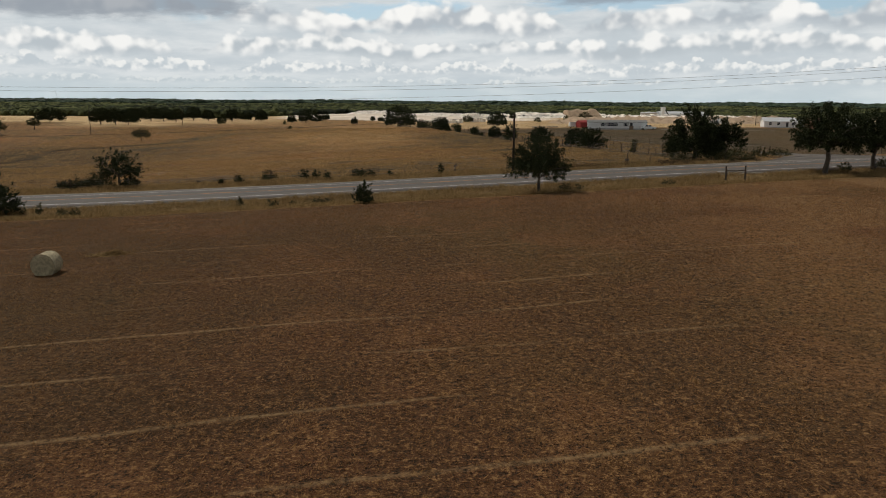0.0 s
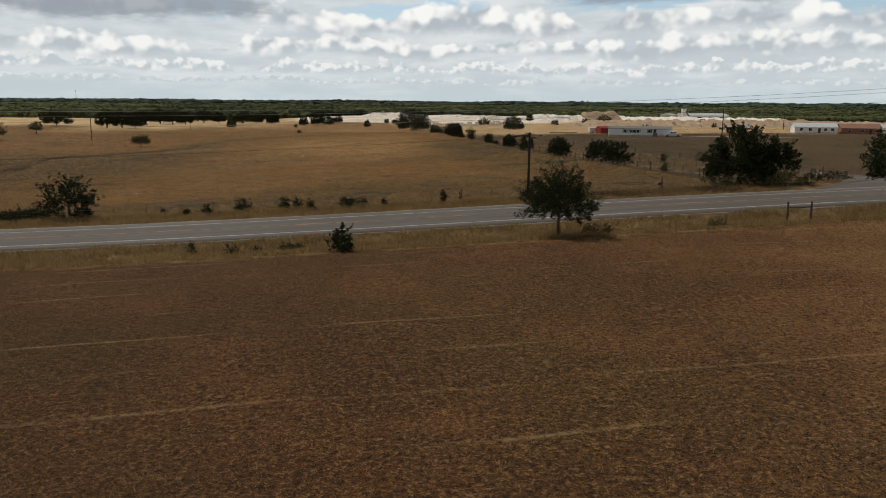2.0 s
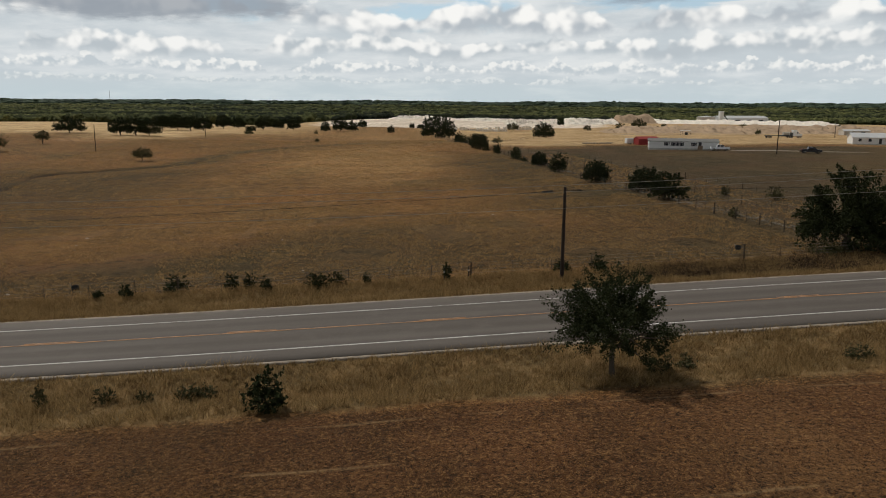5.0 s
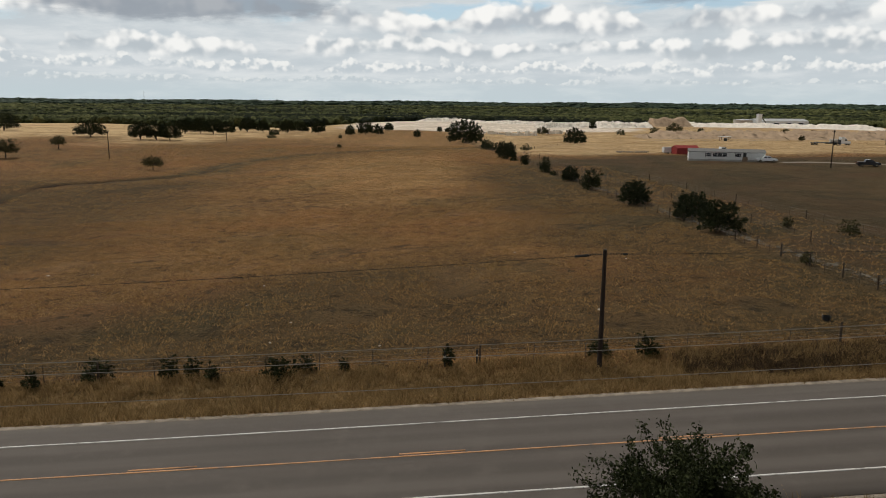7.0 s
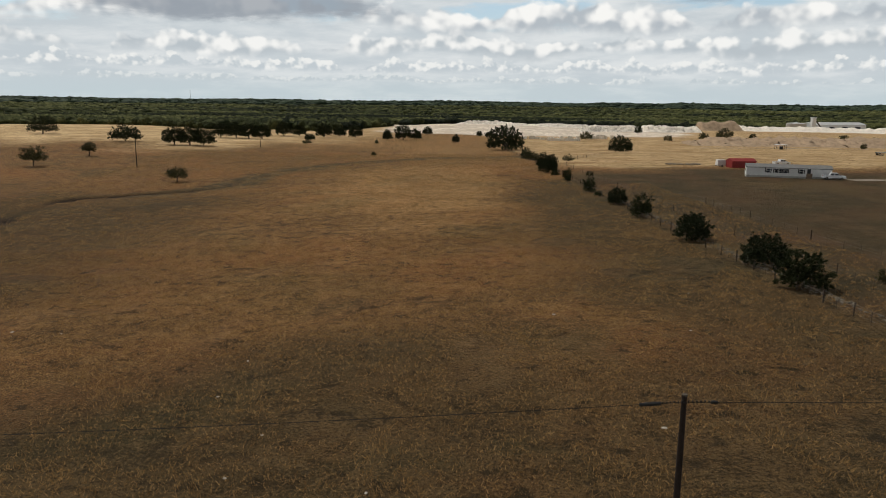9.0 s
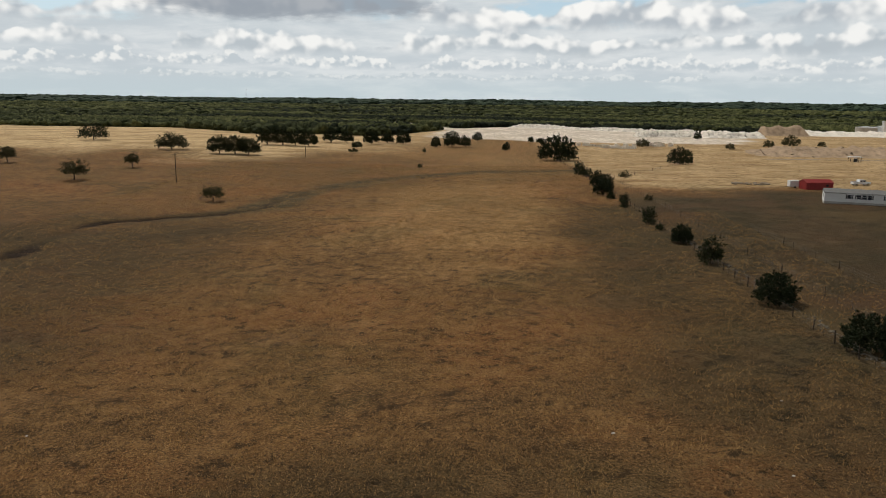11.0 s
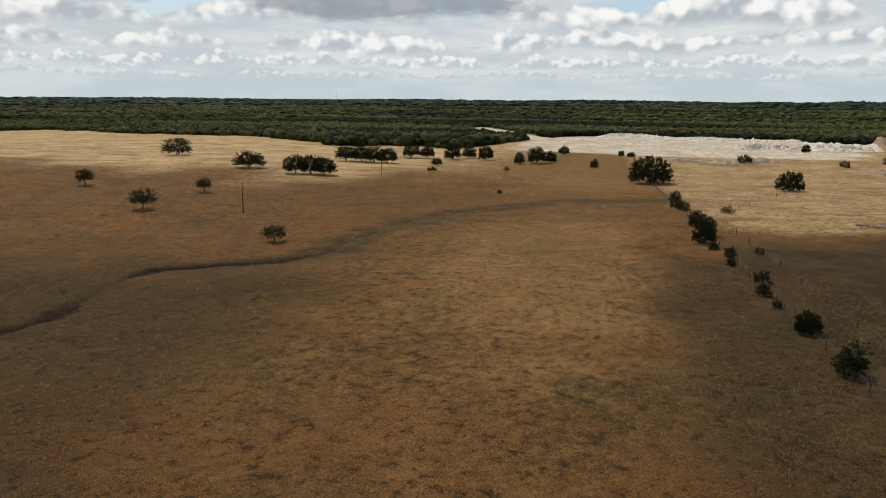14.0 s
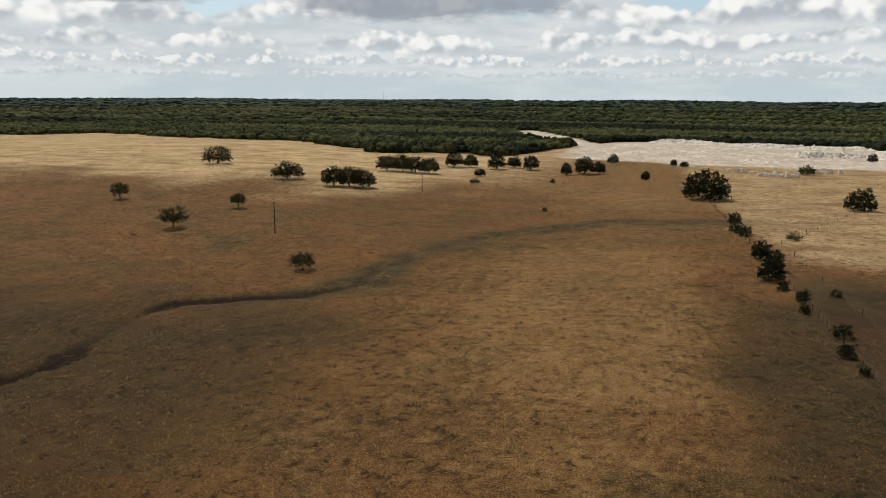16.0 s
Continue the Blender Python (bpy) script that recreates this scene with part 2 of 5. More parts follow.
def ground_look(k, s):
    p = k.n("ShaderNodeTexCoord").outputs["Object"]
    turned = k.n("ShaderNodeMapping", {0: p, 2: (0, 0, -math.atan2(RDY, RDX))}).outputs[0]

    def zone(name):
        return k.n("ShaderNodeAttribute", attribute_name=name).outputs["Fac"]

    huge, big, mid = k.noise(p, 0.012, 3.0), k.noise(p, 0.06, 4.0, 0.6), k.noise(p, 0.55, 8.0, 0.72)
    fine, grit = k.noise(p, 4.6, 5.0, 0.7), k.noise(p, 14.0, 3.0, 0.7)
    clump = k.noise(p, 0.17, 9.0, 0.75)
    speck = k.math("ADD", k.math("MULTIPLY", fine, 0.55), k.math("MULTIPLY", grit, 0.45))
    # mown hay field: reddish stubble with greener and paler drifts and broken swath lines
    stub = k.mix(k.ramp(big, 0.35, 0.66), (0.066, 0.029, 0.010), (0.117, 0.045, 0.017))
    stub = k.mix(k.math("MULTIPLY", k.ramp(k.noise(p, 0.03, 3.0), 0.45, 0.62), 0.8), stub, (0.071, 0.043, 0.012))
    stub = k.mix(k.math("MULTIPLY", k.ramp(k.noise(p, 0.11, 4.0, 0.65), 0.50, 0.62), 0.7), stub, (0.146, 0.063, 0.024))
    east = k.math("MULTIPLY", k.ramp(k.n("ShaderNodeSeparateXYZ", {0: p}).outputs[0], 4.0, 26.0), k.ramp(k.noise(p, 0.08, 4.0, 0.6), 0.38, 0.60))
    stub = k.mix(k.math("MULTIPLY", east, 0.85), stub, (0.210, 0.110, 0.043))
    stub = k.mix(k.ramp(speck, 0.515, 0.60), stub, (0.273, 0.149, 0.058))
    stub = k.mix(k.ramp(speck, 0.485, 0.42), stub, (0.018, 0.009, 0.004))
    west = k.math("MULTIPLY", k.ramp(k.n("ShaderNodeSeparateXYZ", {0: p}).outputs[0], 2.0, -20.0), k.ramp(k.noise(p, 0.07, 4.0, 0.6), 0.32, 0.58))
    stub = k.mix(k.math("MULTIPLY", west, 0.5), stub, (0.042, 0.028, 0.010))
    sep = k.n("ShaderNodeSeparateXYZ", {0: turned})
    wob = k.math("ADD", sep.outputs[1], k.math("MULTIPLY", k.noise(p, 0.05, 2.0), 2.0))
    saw = k.math("PINGPONG", wob, 2.3)
    long = k.n("ShaderNodeMapping", {0: turned, 3: (0.10, 0.9, 1)}).outputs[0]
    swath = k.math("MULTIPLY", k.ramp(k.math("ADD", saw, k.math("MULTIPLY", fine, 0.35)), 0.40, 0.16), k.ramp(k.noise(long, 0.7, 4.0, 0.65), 0.48, 0.60))
    stub = k.mix(k.math("MULTIPLY", swath, k.ramp(fine, 0.3, 0.6)), stub, (0.28, 0.180, 0.088))
    # pasture: dry tawny grass with rusty and grey-green drifts; sun on the crest painted paler
    def grass(deep, tawny, rust, moss_and_shade, tip):
        g = k.mix(k.ramp(big, 0.36, 0.64), deep, tawny)
        g = k.mix(k.math("MULTIPLY", k.ramp(k.noise(p, 0.022, 4.0, 0.6), 0.47, 0.62), 0.8), g, rust)
        g = k.mix(k.math("MULTIPLY", k.ramp(k.noise(p, 0.035, 4.0, 0.6, 0.4), 0.52, 0.64), 0.75), g, moss_and_shade)
        g = k.mix(k.math("MULTIPLY", k.ramp(clump, 0.50, 0.66), 0.7), g, tip)
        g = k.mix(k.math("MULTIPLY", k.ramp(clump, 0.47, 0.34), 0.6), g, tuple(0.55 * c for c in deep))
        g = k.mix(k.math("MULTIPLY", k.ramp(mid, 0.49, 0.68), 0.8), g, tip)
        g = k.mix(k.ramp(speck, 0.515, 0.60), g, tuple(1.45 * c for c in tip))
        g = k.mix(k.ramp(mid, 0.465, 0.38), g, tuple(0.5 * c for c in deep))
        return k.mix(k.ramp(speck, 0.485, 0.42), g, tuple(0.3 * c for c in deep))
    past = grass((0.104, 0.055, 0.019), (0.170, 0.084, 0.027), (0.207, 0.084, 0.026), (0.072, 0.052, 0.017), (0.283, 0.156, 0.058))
    # duller grass of the lower slopes, with cloud shade mixed into its colour
    moss_and_shade = grass((0.046, 0.031, 0.011), (0.074, 0.042, 0.015), (0.105, 0.047, 0.016), (0.034, 0.030, 0.011), (0.128, 0.080, 0.033))
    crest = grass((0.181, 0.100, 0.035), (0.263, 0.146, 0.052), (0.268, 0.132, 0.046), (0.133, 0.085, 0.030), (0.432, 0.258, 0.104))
    # far fields: straw colour raised to the brightness of full sun
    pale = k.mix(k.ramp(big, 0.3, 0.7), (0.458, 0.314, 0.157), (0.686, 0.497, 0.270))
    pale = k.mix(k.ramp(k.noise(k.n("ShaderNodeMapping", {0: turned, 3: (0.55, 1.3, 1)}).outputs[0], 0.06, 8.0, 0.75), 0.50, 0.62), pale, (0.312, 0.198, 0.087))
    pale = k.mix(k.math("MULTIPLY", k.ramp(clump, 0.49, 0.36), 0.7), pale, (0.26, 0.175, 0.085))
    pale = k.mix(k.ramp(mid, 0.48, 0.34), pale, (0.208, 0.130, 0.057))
    # field beyond the fence: brown-green grass darkened by a painted cloud shadow
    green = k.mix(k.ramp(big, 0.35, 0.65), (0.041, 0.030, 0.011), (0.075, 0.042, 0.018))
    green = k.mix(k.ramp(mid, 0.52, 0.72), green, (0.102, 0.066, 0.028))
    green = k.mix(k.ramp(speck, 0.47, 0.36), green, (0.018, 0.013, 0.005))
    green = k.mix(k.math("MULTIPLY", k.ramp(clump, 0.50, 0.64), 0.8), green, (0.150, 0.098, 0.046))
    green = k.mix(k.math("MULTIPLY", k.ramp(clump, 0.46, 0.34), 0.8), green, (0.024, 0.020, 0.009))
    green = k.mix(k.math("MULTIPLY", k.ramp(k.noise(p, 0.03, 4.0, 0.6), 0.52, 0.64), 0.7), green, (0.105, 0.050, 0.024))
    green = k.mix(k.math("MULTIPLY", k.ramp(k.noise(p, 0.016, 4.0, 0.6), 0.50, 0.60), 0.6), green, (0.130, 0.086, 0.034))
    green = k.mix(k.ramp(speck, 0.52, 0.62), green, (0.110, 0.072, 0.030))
    # even darkening of the whole field for that shadow
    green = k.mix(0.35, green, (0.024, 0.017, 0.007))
    swale = k.mix(k.ramp(clump, 0.4, 0.6), (0.044, 0.033, 0.014), (0.115, 0.078, 0.035))
    # faint wheel marks that run along the fence
    row = k.math("PINGPONG", sep.outputs[0], 0.85)
    marks = k.math("MULTIPLY", k.ramp(row, 0.25, 0.05), k.math("MULTIPLY", k.ramp(sep.outputs[0], 18.0, 30.0), k.ramp(k.noise(long, 0.5, 3.0), 0.42, 0.55)))
    crest = k.mix(k.math("MULTIPLY", marks, 0.45), crest, (0.060, 0.036, 0.016))
    verge = k.mix(k.ramp(mid, 0.4, 0.65), (0.140, 0.094, 0.041), (0.270, 0.172, 0.077))
    dirt = k.mix(k.ramp(mid, 0.35, 0.65), (0.011, 0.006, 0.004), (0.026, 0.014, 0.009))
    white = k.mix(k.ramp(k.noise(p, 0.05, 6.0, 0.7), 0.35, 0.60), (0.56, 0.46, 0.35), (0.85, 0.755, 0.64))
    white = k.mix(k.ramp(k.noise(p, 0.3, 5.0, 0.7), 0.55, 0.42), white, (0.50, 0.42, 0.33))
    woods = k.mix(k.ramp(big, 0.4, 0.6), (0.040, 0.050, 0.018), (0.085, 0.090, 0.036))
    woods = k.mix(k.ramp(k.noise(p, 0.004, 4.0, 0.6), 0.60, 0.66), woods, (0.30, 0.26, 0.15))
    col = past
    for name, paint in (("moss_and_shade", moss_and_shade), ("crest", crest), ("swale", swale), ("stubble", stub), ("verge", verge), ("green", green), ("pale", pale), ("creek", dirt), ("woods", woods), ("quarry", white)):
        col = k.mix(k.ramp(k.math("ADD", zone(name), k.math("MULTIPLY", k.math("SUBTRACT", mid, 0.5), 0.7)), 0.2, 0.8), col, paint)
    k.t.links.new(col, s.inputs["Base Color"])
    bump(k, s, k.math("ADD", k.math("MULTIPLY", mid, 0.35), k.math("MULTIPLY", speck, 0.75)), 1.0, 0.32)


def asphalt_look(k, s):
    p = k.n("ShaderNodeTexCoord").outputs["Object"]
    turned = k.n("ShaderNodeMapping", {0: p, 2: (0, 0, -math.atan2(RDY, RDX))}).outputs[0]
    v = k.n("ShaderNodeSeparateXYZ", {0: turned}).outputs[1]
    track = k.ramp(k.math("PINGPONG", k.math("SUBTRACT", v, 83.5 + 0.93), 0.93), 0.15, 0.75)
    inside = k.math("MULTIPLY", k.ramp(v, 83.4, 83.7), k.ramp(v, 90.8, 90.5))
    long = k.n("ShaderNodeMapping", {0: turned, 3: (0.05, 1, 1)}).outputs[0]
    a, b, c = k.noise(long, 0.8, 4.0), k.noise(p, 0.5, 5.0, 0.6), k.noise(p, 30.0, 2.0)
    col = k.mix(k.ramp(a, 0.35, 0.65), (0.081, 0.068, 0.057), (0.101, 0.086, 0.073))
    col = k.mix(k.math("MULTIPLY", k.math("MULTIPLY", track, inside), 0.55), col, (0.060, 0.050, 0.042))
    col = k.mix(k.math("MULTIPLY", k.ramp(b, 0.5, 0.75), 0.4), col, (0.126, 0.107, 0.090))
    col = k.mix(k.math("MULTIPLY", k.ramp(c, 0.45, 0.7), 0.25), col, (0.158, 0.137, 0.119))
    k.t.links.new(col, s.inputs["Base Color"])
    bump(k, s, c, 0.3, 0.01)


def worn_paint(name, col):
    def build(k, s):
        p = k.n("ShaderNodeTexCoord").outputs["Object"]
        f = k.ramp(k.math("ADD", k.math("MULTIPLY", k.noise(p, 1.2, 5.0, 0.7), 0.6), k.math("MULTIPLY", k.noise(p, 14.0, 3.0, 0.7), 0.4)), 0.36, 0.52)
        k.t.links.new(k.mix(f, (0.16, 0.145, 0.13), col), s.inputs["Base Color"])
    return material(name, build, 0.7)


MAT = dict(
    ground=material("ground", ground_look, 0.95, 0.0, 0.1, 0.07),
    asphalt=material("asphalt", asphalt_look, 0.85, 0.0, 0.35),
    white_line=worn_paint("white_line", (0.58, 0.56, 0.53)),
    yellow_line=worn_paint("yellow_line", (0.50, 0.25, 0.11)),
    gravel=plain("gravel", (0.25, 0.21, 0.165), 0.45, 2.0, 0.95, grain=0.6),
    bark=plain("bark", (0.085, 0.068, 0.052), 0.4, 2.5, 0.95, grain=0.8),
    pole=plain("pole", (0.030, 0.020, 0.015), 0.35, 1.5, 0.85, grain=0.4),
    post=plain("post", (0.075, 0.056, 0.042), 0.4, 2.0, 0.9, grain=0.4),
    steel=plain("steel", (0.10, 0.085, 0.07), 0.35, 4.0, 0.6, 0.6),
    wire=plain("wire", (0.30, 0.28, 0.25), 0.2, 1.0, 0.5, 0.3),
    cable=plain("cable", (0.02, 0.02, 0.02), 0.2, 1.0, 0.6),
    oak=leafy("oak", (0.016, 0.021, 0.008), (0.040, 0.047, 0.017)),
    juniper=leafy("juniper", (0.016, 0.022, 0.010), (0.038, 0.046, 0.020)),
    brush=leafy("brush", (0.046, 0.044, 0.020), (0.100, 0.092, 0.040)),
    mesquite=leafy("mesquite", (0.050, 0.052, 0.021), (0.115, 0.105, 0.045)),
    # farthest crowns: distance haze put into the leaf colour as a bluish cast
    hazed_woods=leafy("hazed_woods", (0.020, 0.034, 0.022), (0.055, 0.078, 0.045)),
    dead=leafy("dead", (0.026, 0.017, 0.011), (0.075, 0.048, 0.030)),
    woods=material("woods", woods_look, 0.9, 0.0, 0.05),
    straw=blades("straw", (0.140, 0.090, 0.038), (0.42, 0.29, 0.135)),
    stubble=blades("stubble", (0.080, 0.038, 0.014), (0.30, 0.170, 0.068)),
    tawny=blades("tawny", (0.19, 0.108, 0.040), (0.55, 0.355, 0.155)),
    hay=plain("hay", (0.34, 0.285, 0.18), 0.35, 6.0, 0.95, grain=0.9),
    limestone=plain("limestone", (0.82, 0.75, 0.65), 0.22, 0.35, 0.9, grain=0.5),
    spoil=plain("spoil", (0.36, 0.26, 0.17), 0.3, 0.3, 0.95, grain=0.5),
    siding=plain("siding", (0.72, 0.72, 0.70), 0.06, 0.8, 0.6),
    skirting=plain("skirting", (0.42, 0.40, 0.36), 0.25, 1.2, 0.8),
    roofing=plain("roofing", (0.17, 0.17, 0.165), 0.2, 1.5, 0.85),
    metal_roof=plain("metal_roof", (0.62, 0.63, 0.63), 0.08, 0.5, 0.4, 0.3),
    red=plain("red", (0.26, 0.028, 0.026), 0.15, 1.0, 0.55),
    brick=plain("brick", (0.25, 0.13, 0.085), 0.3, 2.0, 0.9),
    dark=plain("dark", (0.03, 0.032, 0.036), 0.2, 2.0, 0.3),
    glass=plain("glass", (0.03, 0.035, 0.045), 0.1, 2.0, 0.08, 0.0, spec=0.6),
    car_white=plain("car_white", (0.78, 0.79, 0.80), 0.03, 1.0, 0.25, spec=0.5),
    car_black=plain("car_black", (0.02, 0.02, 0.023), 0.1, 1.0, 0.25, spec=0.5),
    rubber=plain("rubber", (0.02, 0.02, 0.02), 0.1, 3.0, 0.9),
    chrome=plain("chrome", (0.6, 0.6, 0.6), 0.05, 3.0, 0.2, 1.0),
    timber=plain("timber", (0.22, 0.16, 0.11), 0.35, 2.0, 0.9),
    field_stone=plain("field_stone", (0.17, 0.145, 0.11), 0.3, 2.0, 0.95),
    cut_wood=plain("cut_wood", (0.30, 0.25, 0.19), 0.3, 3.0, 0.95),
    stone=plain("stone", (0.50, 0.46, 0.40), 0.2, 3.0, 0.9),
)


# ---- building blocks ----
def put(name, mesh, mat, parent=None, label="", **tags):
    ob = new(name, mesh)
    if mat is not None and not mesh.materials:
        mesh.materials.append(mat)
    if parent is not None:
        ob.parent = parent
    return tagged(ob, label, **tags)


def part(name, bm, mat, parent, label=""):
    mesh = bpy.data.meshes.new(name)
    bm.to_mesh(mesh)
    bm.free()
    return put(name, mesh, mat, parent, label)


def thing(name, label, category, x, y, z=None, rz=0.0, group=""):
    """An Empty at the thing's base, on the ground unless z is given."""
    ob = new(name)
    ob.matrix_world = pose(x, y, float(ground_z(x, y)) if z is None else z, 0, 0, rz)
    return tagged(ob, label, category, group)


def fast_mesh(name, verts, faces, smooth_shade=False):
    """A mesh from arrays of corners and of equal-sided faces."""
    verts, faces = np.asarray(verts, np.float32).reshape(-1, 3), np.asarray(faces, np.int32)
    me = bpy.data.meshes.new(name)
    me.vertices.add(len(verts))
    me.vertices.foreach_set("co", verts.ravel())
    me.loops.add(faces.size)
    me.loops.foreach_set("vertex_index", faces.ravel())
    me.polygons.add(len(faces))
    me.polygons.foreach_set("loop_start", np.arange(0, faces.size, faces.shape[1], dtype=np.int32))
    if smooth_shade:
        me.polygons.foreach_set("use_smooth", np.ones(len(faces), bool))
    me.update(calc_edges=True)
    return me


def box(bm, x, y, z, sx, sy, sz, bevel=0.0, rz=0.0):
    """A box about (x, y), standing on z."""
    m = Matrix.Translation((x, y, z + sz / 2)) @ Matrix.Rotation(rz, 4, "Z") @ Matrix.Diagonal((sx, sy, sz, 1))
    made = bmesh.ops.create_cube(bm, size=1, matrix=m)
    if bevel:
        edges = list({e for v in made["verts"] for e in v.link_edges})
        bmesh.ops.bevel(bm, geom=edges, offset=bevel, segments=2, affect="EDGES")
    return bm


def tube(bm, path, radii, sides=7):
    """A tapered tube along a path."""
    rings = []
    for i, p in enumerate(path):
        p = Vector(p)
        a = Vector(path[max(i - 1, 0)])
        b = Vector(path[min(i + 1, len(path) - 1)])
        d = (b - a).normalized()
        side = d.cross(Vector((0.3, 0.9, 0.2))).normalized()
        up = side.cross(d)
        rings.append([bm.verts.new(p + radii[i] * (math.cos(6.2832 * k / sides) * side + math.sin(6.2832 * k / sides) * up)) for k in range(sides)])
    for r0, r1 in zip(rings[:-1], rings[1:]):
        for k in range(sides):
            bm.faces.new((r0[k], r0[(k + 1) % sides], r1[(k + 1) % sides], r1[k]))
    bm.faces.new(rings[0][::-1])
    bm.faces.new(rings[-1])
    return bm


def cyl(bm, x, y, z, r, depth, axis="Z", sides=16, r2=None):
    turn = {"Z": Matrix.Identity(4), "X": Matrix.Rotation(math.pi / 2, 4, "Y"), "Y": Matrix.Rotation(math.pi / 2, 4, "X")}[axis]
    bmesh.ops.create_cone(bm, cap_ends=True, segments=sides, radius1=r, radius2=r if r2 is None else r2, depth=depth, matrix=Matrix.Translation((x, y, z)) @ turn)
    return bm


# ---- ground ----
def steps(lo, hi, fine, far, grow):
    """Lines that are close together between lo and hi and spread out beyond."""
    mid = list(np.arange(lo, hi + 0.01, fine))
    out, d, x = [], fine, hi
    while x < far:
        d *= grow
        x += d
        out.append(x)
    low, d, x = [], fine, lo
    while x > -far:
        d *= grow
        x -= d
        low.append(x)
    return np.array(low[::-1] + mid + out)


FOREST_X = (-3000, -1500, -883, -822, -562, -448, -323, -262, -180, -140, 130, 260, 400, 800, 3000)
FOREST_Y = (300, 560, 800, 880, 800, 772, 665, 635, 655, 880, 880, 1010, 1150, 1100, 700)


def forest_edge(x):
    return np.interp(x, FOREST_X, FOREST_Y)


gx, gy = steps(-95, 95, 1.4, 4700, 1.045), steps(-5, 330, 1.4, 4700, 1.045)
X, Y = np.meshgrid(gx, gy, indexing="ij")
Z = ground_z(X, Y)
U, V = road_uv(X, Y)
wob = waves(X, Y, 31, 40)
edge = forest_edge(X) + 14 * waves(X, Y, 33, 90)
creek_d, creek_s = creek_dist(X, Y)
ZONES = dict(
    stubble=1 - smooth(72.5, 74.5, V + 0.5 * wob),
    verge=smooth(73.5, 74.5, V + 0.3 * wob) * (1 - smooth(98, 101, V + 1.2 * wob)) * 0.8,
    # stops at the painted shadow's far edge, near the house
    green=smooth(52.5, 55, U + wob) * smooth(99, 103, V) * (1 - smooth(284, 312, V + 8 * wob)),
    # right flank, left low ground and near strip: cloud shade painted by area
    moss_and_shade=np.maximum(np.maximum(0.95 * smooth(14, 46, U + 7 * wob) * (1 - smooth(215, 330, V + 14 * wob)), 0.75 * smooth(-30, -85, X + 0.12 * (Y - 150) + 7 * wob) * (1 - smooth(215, 300, Y + 12 * wob))), 0.75 * (1 - smooth(112, 150, V + 9 * wob))) * smooth(99, 103, V),
    # crest and far land: sunshine past the cloud shade, put into the colour
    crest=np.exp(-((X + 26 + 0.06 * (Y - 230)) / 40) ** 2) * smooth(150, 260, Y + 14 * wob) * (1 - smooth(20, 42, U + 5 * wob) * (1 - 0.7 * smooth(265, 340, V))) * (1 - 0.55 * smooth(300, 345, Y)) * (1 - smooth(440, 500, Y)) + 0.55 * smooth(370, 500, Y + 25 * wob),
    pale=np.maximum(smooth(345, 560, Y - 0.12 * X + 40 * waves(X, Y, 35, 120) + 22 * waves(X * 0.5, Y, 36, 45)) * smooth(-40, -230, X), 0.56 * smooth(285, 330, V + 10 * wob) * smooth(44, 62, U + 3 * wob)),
    swale=(1 - smooth(3, 13, creek_d + 3 * waves(X, Y, 37, 30))) * smooth(0.2, 0.6, creek_s) * 0.75,
    creek=(1 - smooth(0.9, 3.6, creek_d + 1.3 * waves(X, Y, 21, 17))) * creek_wet(creek_s),
    quarry=np.maximum(smooth(640, 665, Y + 0.02 * X + 7 * wob) * (1 - smooth(848, 868, Y + 7 * wob)) * smooth(-165, -130, X + 0.15 * (Y - 700) + 8 * wob) * (1 - smooth(60, 125, X + 18 * wob)),
                      1 - smooth(0.75, 1.1, np.hypot((X + 0.42 * (Y - 1080) + 275) / 34, (Y - 1020) / 230) + 0.15 * wob)),
    woods=smooth(0, 10, Y - edge),
)
n1, n2 = X.shape
idx = np.arange(n1 * n2).reshape(n1, n2)
quads = np.stack([idx[:-1, :-1], idx[1:, :-1], idx[1:, 1:], idx[:-1, 1:]], -1).reshape(-1, 4)
me = fast_mesh("ground", np.stack([X, Y, Z], -1), quads, True)
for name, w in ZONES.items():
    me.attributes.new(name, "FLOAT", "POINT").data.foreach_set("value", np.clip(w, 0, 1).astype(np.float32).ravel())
put("ground", me, MAT["ground"], label="rolling dry farmland of stubble, pasture and brush", category="ground", kind="structure")


# ---- road ----
def strip(name, v0, v1, lift, mat, us, parent=None, crown=True, **tags):
    """A band along the road between two offsets, with thickness."""
    us = np.asarray(us, float)
    vs = np.linspace(v0, v1, max(2, int((v1 - v0) / 1.2) + 1))
    A, B = np.meshgrid(us, vs, indexing="ij")
    h = road_z(A) + lift - (0.012 * np.abs(B - 87.1) if crown else 0)
    P = np.stack([A * RDX - B * RDY, A * RDY + B * RDX, h], -1)
    n, m = A.shape
    bottom = P.copy()
    bottom[..., 2] -= 0.6 if lift < 0.07 else 0.02
    k = np.arange(n * m).reshape(n, m)
    q = [np.stack([k[:-1, :-1], k[1:, :-1], k[1:, 1:], k[:-1, 1:]], -1).reshape(-1, 4)]
    for line, flip in ((k[:, 0], False), (k[:, -1], True), (k[0, :], True), (k[-1, :], False)):
        a, b = line[:-1], line[1:]
        side = np.stack([a, b, b + n * m, a + n * m], -1)
        q.append(side[:, ::-1] if not flip else side)
    me = fast_mesh(name, np.concatenate([P.reshape(-1, 3), bottom.reshape(-1, 3)]), np.concatenate(q))
    return put(name, me, mat, parent, **tags)


far_us = np.concatenate([np.arange(-400, -100, 20), np.arange(-100, 120, 3), np.arange(120, 420, 20)])
road = strip("road", 81.5, 92.75, 0.06, MAT["asphalt"], far_us, label="grey two-lane asphalt road with paved shoulders", category="road", kind="structure")
